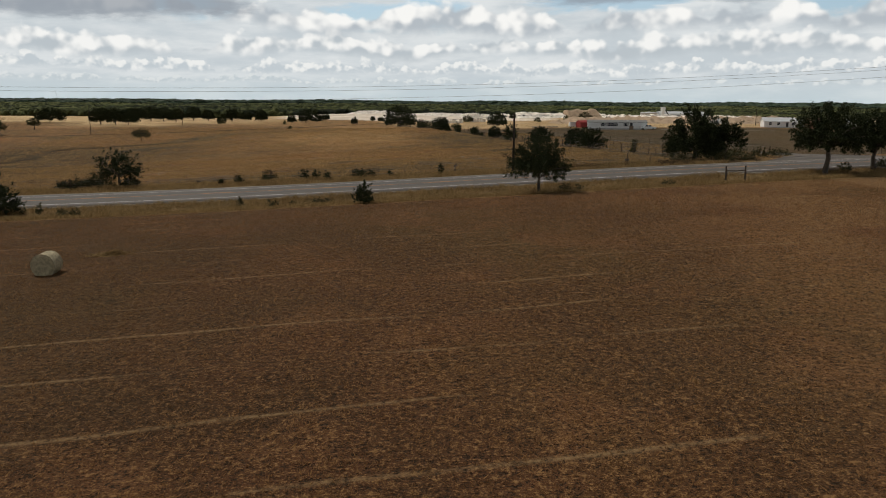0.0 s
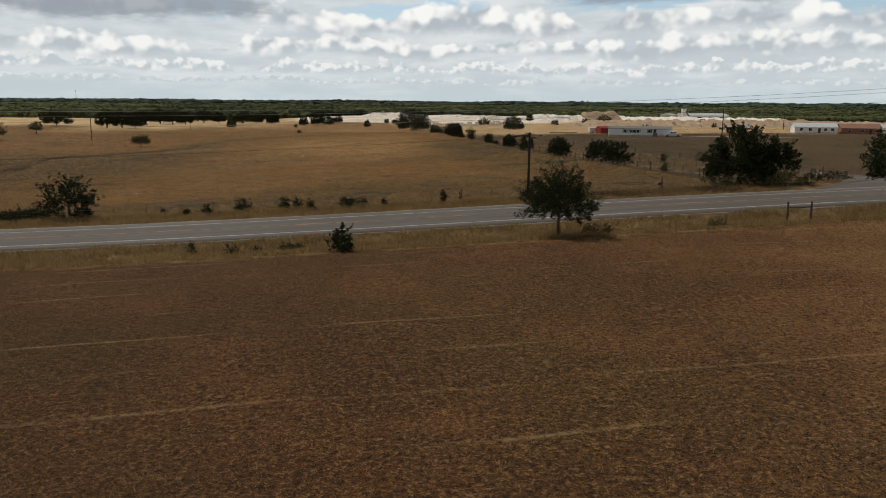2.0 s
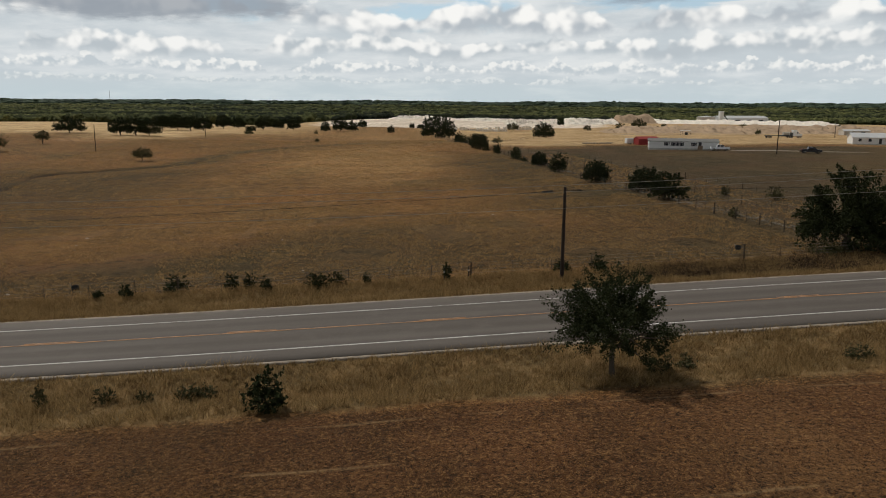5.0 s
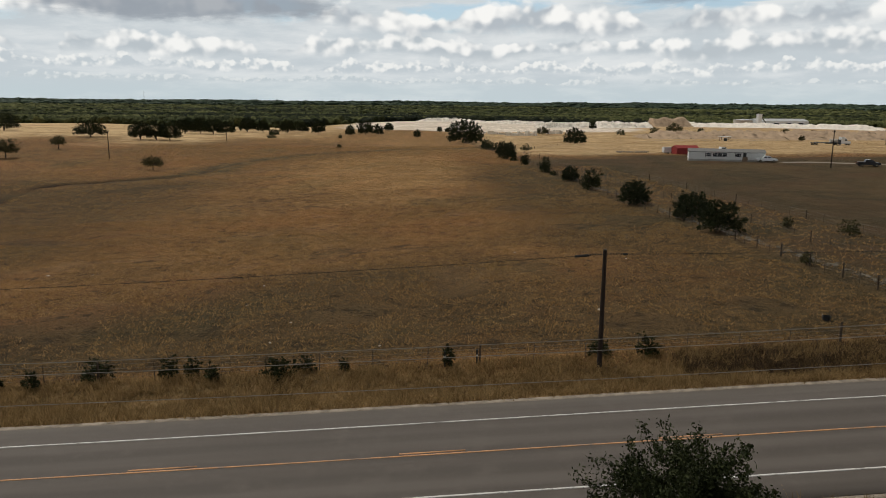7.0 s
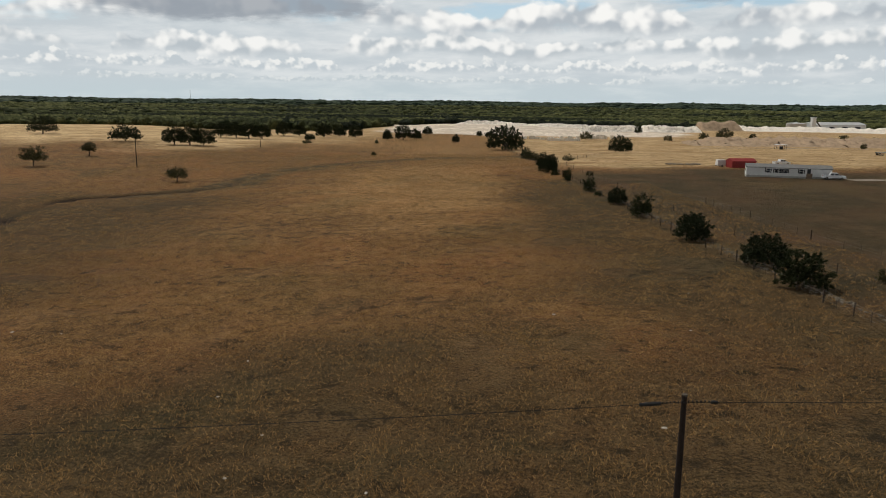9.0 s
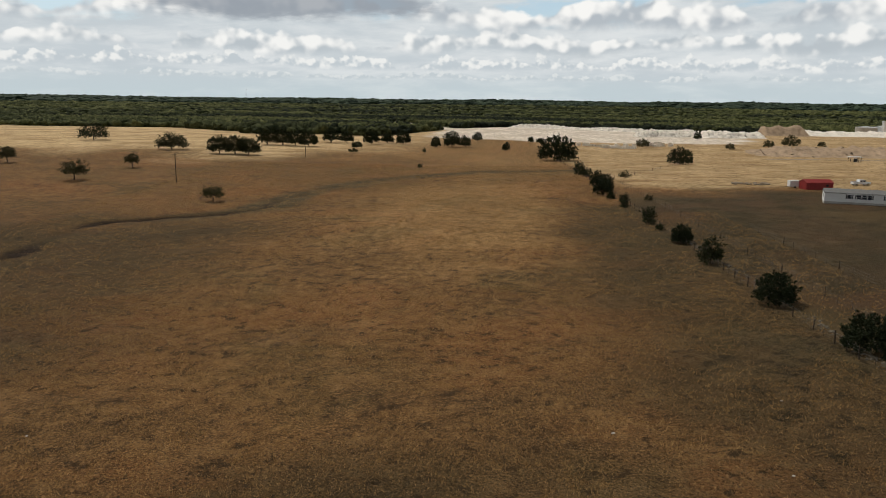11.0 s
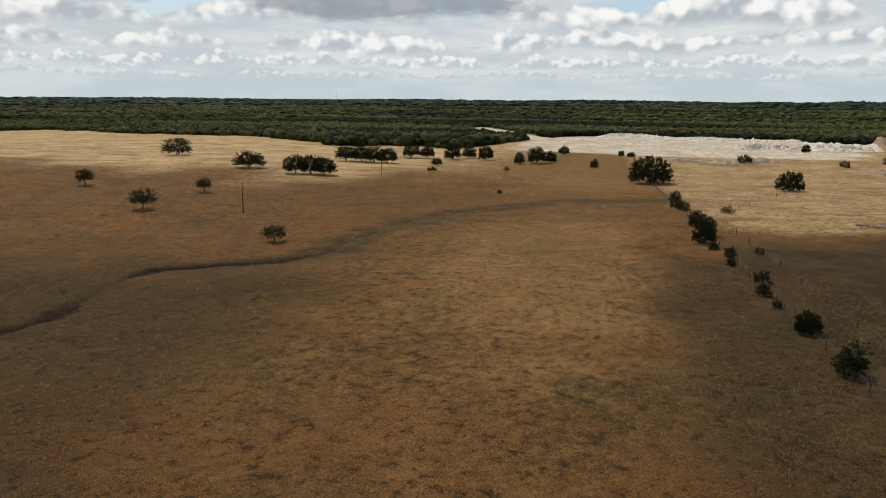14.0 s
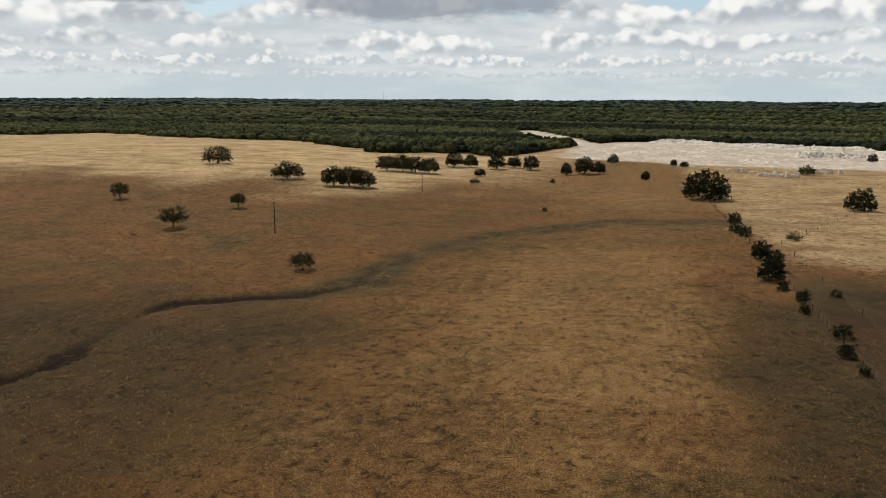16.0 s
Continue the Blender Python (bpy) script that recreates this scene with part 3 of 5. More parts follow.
strip("edge_line", 83.38, 83.50, 0.072, MAT["white_line"], far_us, road, label="white painted edge line")
strip("edge_line", 90.60, 90.72, 0.072, MAT["white_line"], far_us, road, label="white painted edge line")
strip("centre_line", 87.06, 87.17, 0.072, MAT["yellow_line"], far_us, road, label="solid yellow centre line")
for i in range(-12, 14):
    u0 = 0.45 + 12.19 * i
    strip("centre_dash", 87.30, 87.41, 0.072, MAT["yellow_line"], np.linspace(u0, u0 + 3.05, 3), road)

shoulder = new("gravel_shoulder")
tagged(shoulder, "pale loose gravel along the asphalt's edge", "gravel", kind="structure")
for v0, v1 in ((81.12, 81.54), (92.70, 93.25)):
    strip("gravel_strip", v0, v1, 0.035, MAT["gravel"], far_us, shoulder)


# ---- trees and bushes ----
def leaf_cloud(rng, w, h, z0, leaf, cover, clumps=38, ragged=0.22, lump=0.17, limit=11000):
    """Leaves in sprays through a domed crown: an array of four-cornered leaves, and the sprays' roots."""
    clumps = clumps * 4
    mid, up, low = z0 + (h - z0) * 0.33, (h - z0) * 0.64, (h - z0) * 0.33
    d = rng.normal(size=(clumps, 3))
    d /= np.linalg.norm(d, axis=1)[:, None]
    r = rng.uniform(0.05, 1, clumps) ** 0.42 * 0.88
    around = np.arctan2(d[:, 1], d[:, 0])
    lobes = 1 + ragged * (0.5 * np.sin(2 * around + rng.uniform(0, 6)) + 0.5 * np.sin(5 * around + 3 * d[:, 2] + rng.uniform(0, 6))) + rng.normal(0, ragged * 0.3, clumps)
    # below its widest line the crown keeps its width, so that it ends in a flat skirt
    skirt = np.where(d[:, 2] < 0, 0.97 / np.sqrt(np.maximum(1 - d[:, 2] ** 2, 0.25)), 1.0)
    half = np.stack([w / 2 * skirt, w / 2 * skirt, np.where(d[:, 2] > 0, up, low)], -1)
    roots = d * (r * np.clip(lobes, 0.4, 1.25))[:, None] * half + (0, 0, mid)
    out = d * (1, 1, 0.7) + rng.normal(0, 0.35, (clumps, 3)) + (0, 0, 0.30)
    out /= np.linalg.norm(out, axis=1)[:, None]
    n = int(min(limit, cover * w * h / (0.55 * leaf * leaf)))
    pick = rng.randint(0, clumps, n)
    reach = lump * w * rng.uniform(0.5, 1.35, clumps)
    s = rng.uniform(0, 1, n)
    off = rng.normal(size=(n, 3)) * (0.27 * reach[pick] * (1.05 - 0.75 * s))[:, None]
    at = roots[pick] + out[pick] * (reach[pick] * (s * 1.3 - 0.3))[:, None] + off
    floor = 0.01 * h + z0 * 0.8
    at[:, 2] = np.where(at[:, 2] < floor, floor + rng.uniform(0, 0.12, n) * h, at[:, 2])
    a = rng.normal(size=(n, 3)) + out[pick] * 0.6
    a /= np.linalg.norm(a, axis=1)[:, None]
    b = np.cross(a, rng.normal(size=(n, 3)))
    b /= np.linalg.norm(b, axis=1)[:, None]
    s = leaf * rng.uniform(0.6, 1.3, n)[:, None]
    return np.stack([at - a * s * 0.62, at + b * s * 0.32, at + a * s * 0.62, at - b * s * 0.32], 1), roots


SEED = [100]


def plant(name, label, category, x, y, w, h, leaf, mat, cover=5.0, trunk=0.3, clumps=38, limbs=5, ragged=0.22, group="", lump=0.17, limit=11000, girth=0.035, z=None):
    """A tree or bush: a tapered trunk, its limbs and a crown of leaves."""
    SEED[0] += 1
    rng = np.random.RandomState(SEED[0])
    root = thing(name, label, category, x, y, z, rng.uniform(0, 360), group)
    quads, centres = leaf_cloud(rng, w, h, trunk * h, leaf, cover, clumps, ragged, lump, limit)
    me = fast_mesh("crown", quads, np.arange(len(quads) * 4).reshape(-1, 4))
    put("crown", me, mat, root)
    r, top = girth * h, Vector((rng.normal(0, 0.03) * h, rng.normal(0, 0.03) * h, (trunk * 0.8 + 0.16) * h))
    bend = Vector((rng.normal(0, 0.02) * h, rng.normal(0, 0.02) * h, top.z * 0.5))
    part("trunk", tube(bmesh.new(), [(0, 0, -0.25), (0, 0, 0.05 * h), bend, top], [r * 1.5, r * 1.1, r * 0.9, r * 0.7]), MAT["bark"], root)
    far = centres[np.argsort(-np.linalg.norm(centres[:, :2], axis=1))][: limbs * 2 : 2]
    for c in far:
        c = Vector(c)
        start = bend.lerp(top, rng.uniform(0.4, 1))
        bow = start.lerp(c, 0.5) + Vector((0, 0, 0.06 * h))
        part("limb", tube(bmesh.new(), [start, bow, c], [r * 0.55, r * 0.35, r * 0.12], 5), MAT["bark"], root)
    return root


# trees beside the road
plant("oak_tree", "small rounded dark live oak on the grassy road verge", "tree", 8.3, 79.2, 5.9, 5.5, 0.11, MAT["oak"], 9.0, 0.31, 44, 10, 0.36, lump=0.17, limit=30000, girth=0.026)
plant("oak_tree", "broad dark live oak on the mown field's edge", "tree", 41.1, 88.2, 7.4, 7.8, 0.19, MAT["oak"], 12.0, 0.34, 70, 8, 0.22, lump=0.12, limit=24000)
plant("oak_tree", "spreading dark live oak beside another at the roadside", "tree", 47.6, 90.4, 7.4, 6.6, 0.19, MAT["oak"], 12.0, 0.34, 70, 8, 0.22, lump=0.12, limit=24000)
plant("oak_tree", "large dense dark oak by the driveway and fence", "tree", 33.7, 110.0, 8.2, 7.6, 0.19, MAT["oak"], 14.0, 0.03, 90, 7, 0.16, lump=0.11, limit=30000)
plant("oak_tree", "leaning dark oak limb crown beside the larger oak", "tree", 38.4, 111.0, 4.4, 5.4, 0.19, MAT["oak"], 9.0, 0.35, 34, 5, 0.3)
plant("shrub_tree", "thin open-branched tree in a roadside thicket", "tree", -40.6, 96.0, 5.6, 4.7, 0.22, MAT["oak"], 3.2, 0.22, 60, 9, 0.35, lump=0.11)
for x, y, w, h in ((-42.6, 95.0, 3.6, 1.8), (-44.9, 94.2, 2.6, 1.3), (-39.3, 96.0, 2.4, 1.2), (-46.6, 94.3, 2.2, 1.0)):
    plant("bush", "low dark thicket bush along the pasture fence", "bush", x, y, w, h, 0.16, MAT["oak"], 6.0, 0.03, 24, 3, group="roadside thicket")
plant("bush", "young dark evergreen bush on the near verge", "bush", -8.7, 74.7, 1.9, 2.0, 0.14, MAT["oak"], 7.0, 0.02, 26, 4, 0.4, limit=5000)
plant("bush", "dark leafy bush on the verge beside the field", "bush", -41.9, 73.6, 3.0, 2.8, 0.18, MAT["oak"], 6.0, 0.05, 26, 4)
plant("bush", "dark leafy sapling with a loose crown on the verge", "tree", -46.5, 78.5, 3.6, 4.6, 0.2, MAT["oak"], 5.0, 0.2, 26, 4)
for x, y, w, h in ((-20.5, 75.6, 0.7, 1.4), (-17.6, 76.4, 0.9, 0.9), (-13.4, 77.0, 1.3, 0.8), (-12.4, 77.0, 0.9, 0.7), (-38.8, 73.8, 0.8, 1.3), (-34.8, 72.6, 1.1, 0.9), (-36.2, 73.0, 1.2, 0.8), (-15.6, 76.6, 0.8, 0.6), (11.0, 80.0, 1.5, 0.9), (12.5, 80.6, 1.1, 0.8), (21.8, 81.5, 1.6, 0.7), (44.0, 89.5, 1.4, 1.0), (49.3, 91.6, 1.6, 1.1)):
    plant("weed_bush", "small scrubby weed bush in verge grass", "bush", x, y, w, h, 0.11, MAT["brush"], 4.0, 0.04, 16, 3, 0.35, group="verge weeds")
for u, w, h in ((-11.3, 0.9, 0.8), (-9.2, 1.1, 1.0), (-5.6, 1.9, 1.3), (-1.3, 1.2, 1.5), (0.2, 1.1, 1.3), (1.5, 1.0, 1.2), (5.6, 2.0, 1.3), (7.1, 1.0, 1.0), (9.4, 0.7, 0.8), (15.8, 0.9, 1.4), (28.4, 1.3, 1.4), (25.5, 1.8, 0.8)):
    v = 99.7 + 0.5 * math.sin(u * 3)
    plant("fence_bush", "small dark bush against the roadside wire fence", "bush", u * RDX - v * RDY, u * RDY + v * RDX, w, h, 0.13, MAT["oak"], 5.0, 0.03, 18, 3, 0.35, group="bushes on the roadside fence")
for x, y, w, h in ((38.6, 114.0, 3.6, 1.6), (41.4, 114.6, 3.4, 1.4), (44.4, 113.6, 2.8, 1.2), (33.4, 118.5, 1.5, 2.2), (31.0, 107.5, 3.0, 1.1), (36.8, 107.4, 3.4, 1.0), (40.3, 107.7, 2.2, 0.8), (47.5, 114.5, 3.2, 1.1)):
    plant("brush", "grey-green brush round the driveway's mouth", "bush", x, y, w, h, 0.17, MAT["brush"], 4.0, 0.03, 24, 3, 0.3, group="driveway brush")

# the fence line's bushes
for x, y, w, h in ((21.5, 183.8, 5.8, 4.5), (13.5, 226.8, 4.4, 3.7), (-2.2, 300.0, 6.2, 5.8), (-4.4, 326.0, 5.6, 5.4), (-1.3, 312.0, 4.8, 5.6)):
    plant("juniper", "dense dark rounded juniper on the pasture fence line", "bush", x, y, w, h, 0.2, MAT["juniper"], 13.0, 0.01, 80, 4, 0.08, group="fence line bushes", lump=0.085)
plant("juniper", "wide dark juniper thicket on the fence line", "bush", 26.9, 165.0, 6.2, 4.3, 0.2, MAT["juniper"], 13.0, 0.01, 80, 4, 0.1, group="fence line bushes", lump=0.085)
plant("oak_bush", "greener oak bush beside a dark juniper on the fence", "bush", 27.8, 152.5, 5.4, 4.5, 0.18, MAT["oak"], 10.0, 0.02, 60, 5, 0.18, group="fence line bushes", lump=0.085)
for x, y, w, h in ((16.6, 209.2, 4.2, 4.6), (8.6, 248.5, 2.8, 2.3), (3.6, 273.0, 2.2, 2.2), (3.6, 281.0, 2.5, 3.0), (-9.5, 363.5, 4.6, 3.6), (-13.2, 389.0, 4.8, 4.8), (-12.5, 370.0, 3.4, 3.0), (8.9, 259.5, 3.0, 2.6), (0.2, 291.0, 2.4, 2.0), (10.4, 241.0, 1.8, 1.4)):
    plant("oak_bush", "loose green oak bush on the pasture fence line", "bush", x, y, w, h, 0.24, MAT["oak"], 5.0, 0.05, 34, 4, 0.3, group="fence line bushes")
for x, y, w, h in ((4.3, 360.3, 4.8, 2.2), (9.9, 288.5, 2.4, 1.8), (36.8, 155.8, 1.3, 1.8), (42.0, 150.0, 2.2, 2.2), (30.5, 131.5, 1.2, 1.6), (44.5, 131.0, 2.2, 2.4), (23.5, 196.0, 1.4, 1.5), (31.5, 171.0, 1.3, 1.2)):
    plant("brush", "low scrubby brush in the dry fenced lane", "bush", x, y, w, h, 0.2, MAT["brush"], 4.0, 0.05, 22, 3, 0.3, group="lane brush")

# pasture trees
plant("oak_tree", "big round dense live oak at the fence's end", "tree", -27.9, 467.0, 23.0, 14.2, 0.42, MAT["oak"], 11.0, 0.0, 200, 5, 0.04, group="pasture oaks", lump=0.04, limit=32000)
plant("oak_tree", "compact round live oak in pale pasture beside the fence", "tree", 29.1, 445.2, 12.6, 8.6, 0.4, MAT["oak"], 9.0, 0.01, 140, 4, 0.05, group="pasture oaks", lump=0.05)
for x, y, w, h, t in ((-312.2, 491, 21, 11.4, 0.10), (-228, 442.6, 18.5, 9.2, 0.10), (-193.5, 430.5, 13.5, 10.2, 0.10), (-186, 432.5, 13.5, 10.6, 0.10), (-178.5, 432, 13.0, 9.6, 0.10), (-204, 506, 14, 9.8, 0.10), (-195, 508, 14, 10.8, 0.10), (-186, 506, 14, 10.2, 0.10), (-178.5, 508, 13, 9.4, 0.10), (-181, 551, 13, 10.2, 0.10), (-172, 556, 10, 8.6, 0.10)):
    plant("oak_tree", "dark spreading live oak with low limbs in dry pasture", "tree", x, y, w, h, 0.4, MAT["oak"], 8.0, t, 110, 6, 0.08, group="pasture oaks", lump=0.065)
for x, y, w, h in ((-154.2, 553.4, 11.9, 10.2), (-148.6, 570.3, 9.8, 7.7), (-135.2, 561.8, 11.4, 9.6), (-109.5, 545.4, 7.1, 7.8), (-101.6, 556.6, 12.6, 10.6), (-94, 562, 8, 8), (-99.5, 633.7, 8.4, 6.8), (-64.6, 541.1, 5.2, 5.8), (-148.9, 509.8, 6.8, 4.5), (-60.9, 639.3, 4.5, 4.5), (-53.6, 634.5, 5.9, 3.7), (62.2, 715, 7, 6.6)):
    plant("oak_tree", "mid-sized green oak scattered in pale pasture", "tree", x, y, w, h, 0.4, MAT["oak"], 8.0, 0.07, 80, 4, 0.10, group="scattered oaks", lump=0.085)
for x, y, w, h in ((-184.5, 314, 9.2, 7.0), (-190.8, 355.9, 6.2, 6.0), (-111.1, 279.8, 6.7, 4.5), (-247, 352, 8, 7)):
    plant("mesquite_tree", "small airy mesquite with bare lower limbs in pasture", "tree", x, y, w, h, 0.22, MAT["mesquite"], 4.5, 0.3, 44, 8, 0.2, group="mesquites", lump=0.13)
for x, y, w, h in ((-139.7, 477.6, 5.7, 2.4), (-104.8, 498.4, 2.4, 3.0), (-81, 398.3, 2.2, 1.8), (17.2, 611.1, 10.4, 6.0), (150, 552, 6, 3.5), (215, 545, 7, 4), (182, 600, 8, 5), (270, 560, 6, 4), (116, 643, 13, 7.5), (98, 621, 8, 5), (70, 590, 6, 4.5), (135, 640, 6, 4), (190, 560, 6, 4), (240, 580, 7, 5), (95, 545, 4, 3), (40, 520, 3.5, 3), (160, 505, 4, 3.2)):
    plant("brush", "pale green brush on the dry ground before the quarry", "bush", x, y, w, h, 0.36, MAT["mesquite"], 6.0, 0.03, 34, 3, 0.14, group="quarry brush", lump=0.1)


# ---- woods ----
def icosphere(level):
    bm = bmesh.new()
    bmesh.ops.create_icosphere(bm, subdivisions=level, radius=1.0)
    v = np.array([p.co[:] for p in bm.verts])
    f = np.array([[p.index for p in face.verts] for face in bm.faces])
    bm.free()
    return v, f


def woods(name, x, y, w, h, level, seed, lift=0.0):
    """Many crowns, each a lumpy cap of facets, as one mesh."""
    rng = np.random.RandomState(seed)
    v, f = icosphere(level)
    n = len(x)
    P = np.repeat(v[None], n, 0) * rng.uniform(0.55, 1.4, (n, len(v), 1))
    P = P * np.stack([w / 2, w / 2, h / 2], -1)[:, None, :]
    P = P + np.stack([x, y, ground_z(x, y) + h * 0.42 + lift], -1)[:, None, :]
    F = f[None] + (np.arange(n) * len(v))[:, None, None]
    return fast_mesh(name, P, F.reshape(-1, 3))


rng = np.random.RandomState(7)


def scatter(count, r0, r1, a0=-66, a1=42):
    """Places in a fan before the camera's way, thinned to the wooded side of the forest's edge."""
    r = np.sqrt(rng.uniform(r0 * r0, r1 * r1, count))
    a = np.radians(rng.uniform(a0, a1, count))
    x, y = r * np.sin(a), r * np.cos(a) + 90
    keep = y > forest_edge(x) + 14 * waves(x, y, 33, 90) + 4
    gap = waves(x, y, 41, 260) + 0.5 * waves(x, y, 43, 90)
    clear = np.hypot((x + 0.42 * (y - 1080) + 275) / 34, (y - 1020) / 230) > 1.0
    keep = keep & (gap < 1.25) & clear
    return x[keep], y[keep]


x, y = scatter(11500, 560, 900)
w = rng.uniform(4.5, 9.5, len(x))
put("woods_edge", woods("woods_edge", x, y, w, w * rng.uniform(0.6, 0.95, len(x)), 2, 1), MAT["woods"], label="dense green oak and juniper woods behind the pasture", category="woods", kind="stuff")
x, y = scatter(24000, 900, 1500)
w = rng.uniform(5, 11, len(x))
put("woods_middle", woods("woods_middle", x, y, w, rng.uniform(4, 7.5, len(x)), 1, 2), MAT["woods"], label="rolling oak woods with sunlit and cloud-shaded bands in their colour", category="woods", kind="stuff")
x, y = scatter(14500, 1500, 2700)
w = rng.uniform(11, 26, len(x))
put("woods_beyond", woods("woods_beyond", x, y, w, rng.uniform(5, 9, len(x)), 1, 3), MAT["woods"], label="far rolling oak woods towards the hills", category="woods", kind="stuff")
x, y = scatter(9500, 2700, 4500)
w = rng.uniform(20, 55, len(x))
put("woods_far", woods("woods_far", x, y, w, rng.uniform(6, 13, len(x)), 1, 4), MAT["hazed_woods"], label="distant dark wooded hills along the horizon", category="woods", kind="stuff")


# ---- fences ----
def uv_xy(u, v):
    return u * RDX - v * RDY, u * RDY + v * RDX


def wire_run(name, pts, r, parent, mat):
    return part(name, tube(bmesh.new(), pts, [r] * len(pts), 4), MAT[mat], parent)


def fence(label, line, gap, tall, wooden, strands, seed, group=""):
    """Posts along a line on the ground with strands of wire between them. wooden: every so many posts is a thick wooden one."""
    rng = np.random.RandomState(seed)
    (u0, v0), (u1, v1) = line
    n = int(math.hypot(u1 - u0, v1 - v0) / gap)
    root = new("wire_fence")
    tagged(root, label, "fence", group)
    tops = []
    for i in range(n + 1):
        s = i / n
        x, y = uv_xy(u0 + (u1 - u0) * s + rng.normal(0, 0.05), v0 + (v1 - v0) * s + rng.normal(0, 0.05))
        z = float(ground_z(x, y))
        if i == 0:
            root.matrix_world = pose(x, y, z)
            ox, oy, oz = x, y, z
        thick = wooden and i % wooden == 0
        h = tall * rng.uniform(0.9, 1.08) * (1.1 if thick else 1.0)
        lean = rng.normal(0, 0.035, 2) * h
        bm = bmesh.new()
        if thick:
            r = rng.uniform(0.065, 0.095)
            tube(bm, [(x - ox, y - oy, z - oz - 0.3), (x - ox + lean[0], y - oy + lean[1], z - oz + h)], [r, r * 0.9], 7)
        else:
            tube(bm, [(x - ox, y - oy, z - oz - 0.3), (x - ox + lean[0], y - oy + lean[1], z - oz + h)], [0.028, 0.026], 5)
        part("post", bm, MAT["post" if thick else "steel"], root)
        tops.append(Vector((x - ox, y - oy, z - oz)))
    for k in range(strands):
        h = tall * (0.28 + 0.66 * k / max(1, strands - 1))
        wire_run("wire_strand", [p + Vector((0, 0, h)) for p in tops], 0.006, root, "wire")
    return root


fence("roadside wire fence with thin steel posts and weeds", ((-75, 99.6), (51, 99.6)), 3.3, 1.25, 7, 4, 1)
fence("pasture fence of weathered posts and barbed wire", ((52.6, 102.5), (52.6, 300)), 2.6, 1.25, 2, 4, 2)
fence("pasture fence running on towards the big oak", ((52.6, 300.5), (52.9, 456)), 3.2, 1.25, 2, 3, 3)
fence("lane fence of thin posts through dry brush", ((60.5, 108), (60.5, 330)), 3.6, 1.2, 4, 3, 4)
fence("field fence of thin dark posts before the house", ((69.8, 112), (69.8, 236)), 4.2, 1.2, 5, 3, 5)
fence("roadside fence beyond the driveway", ((76, 101), (150, 101)), 4.0, 1.2, 4, 3, 6)
fence("cross fence from the lane to a lone bush", ((61, 345), (104, 428)), 4.0, 1.2, 3, 3, 7)

# the wooden brace of posts and a rail on the verge
bx, by = uv_xy(43.5, 77.4)
brace = thing("fence_brace", "weathered wooden corner brace with one rail on the verge", "fence", bx, by, None, math.degrees(math.atan2(RDY, RDX)))
for dx in (-1.1, 1.1):
    part("post", tube(bmesh.new(), [(dx, 0, -0.4), (dx + 0.02, 0, 1.0), (dx, 0.02, 1.78)], [0.10, 0.095, 0.085], 8), MAT["post"], brace)
part("rail", tube(bmesh.new(), [(-1.05, 0, 1.28), (0, 0.01, 1.25), (1.05, 0, 1.33)], [0.06, 0.065, 0.06], 7), MAT["post"], brace)
part("brace_wire", tube(bmesh.new(), [(-1.05, 0, 0.15), (1.05, 0, 1.2)], [0.008, 0.008], 4), MAT["wire"], brace)


# ---- poles and lines ----
def power_pole(x, y, tall, label, arm=0.0, turn=0.0, group="", pins=3):
    root = thing("utility_pole", label, "pole", x, y, None, turn, group)
    part("shaft", tube(bmesh.new(), [(0, 0, -0.5), (0, 0, tall * 0.5), (0, 0, tall)], [0.155, 0.135, 0.11], 10), MAT["pole"], root)
    if arm:
        part("crossarm", box(bmesh.new(), 0, 0.14, tall - 0.55, arm, 0.1, 0.12, 0.01), MAT["pole"], root)
        for i in range(pins):
            dx = (i / (pins - 1) - 0.5) * (arm - 0.2)
            part("insulator", cyl(bmesh.new(), dx, 0.14, tall - 0.34, 0.05, 0.18, "Z", 8, 0.03), MAT["stone"], root)
    else:
        part("pole_cap", cyl(bmesh.new(), 0, 0, tall + 0.03, 0.12, 0.06, "Z", 10), MAT["steel"], root)
    return root


road_turn = math.degrees(math.atan2(RDY, RDX))
PX, PY = uv_xy(25.0, 98.2)
pole1 = power_pole(PX, PY, 7.3, "dark creosoted pole carrying one black cable", 0, road_turn)
p1z = float(ground_z(PX, PY))
for u in (-52.0, 92.0):
    x, y = uv_xy(u, 98.2)
    power_pole(x, y, 7.0, "dark creosoted pole carrying one black cable", 0, road_turn, "cable poles")
cable = thing("overhead_cable", "black overhead cable with splice cases along the road", "cable", PX, PY, p1z)


def hang(u0, z0, u1, z1, v, sag, n=14):
    out = []
    for i in range(n + 1):
        s = i / n
        x, y = uv_xy(u0 + (u1 - u0) * s, v)
        out.append((x - PX, y - PY, z0 + (z1 - z0) * s - 4 * sag * s * (1 - s) - p1z))
    return out


cz = p1z + 7.08
lx, ly = uv_xy(-52.0, 98.0)
rx, ry = uv_xy(92.0, 98.0)
left = hang(-52, float(ground_z(lx, ly)) + 6.6, 25, cz, 98.05, 0.55)
right = hang(25, cz, 92, float(ground_z(rx, ry)) + 6.6, 98.05, 0.35)
part("cable_span", tube(bmesh.new(), left, [0.014] * len(left), 5), MAT["cable"], cable)
part("cable_span", tube(bmesh.new(), right, [0.014] * len(right), 5), MAT["cable"], cable)


def along(path, s0, s1):
    """Two points on a span, at distances from the pole."""
    pts = [Vector(p) for p in path]
    if pts[0].length > pts[-1].length:
        pts.reverse()
    d = (pts[1] - pts[0]).normalized()
    return [pts[0] + d * s0, pts[0] + d * (s0 + s1) / 2, pts[0] + d * s1]


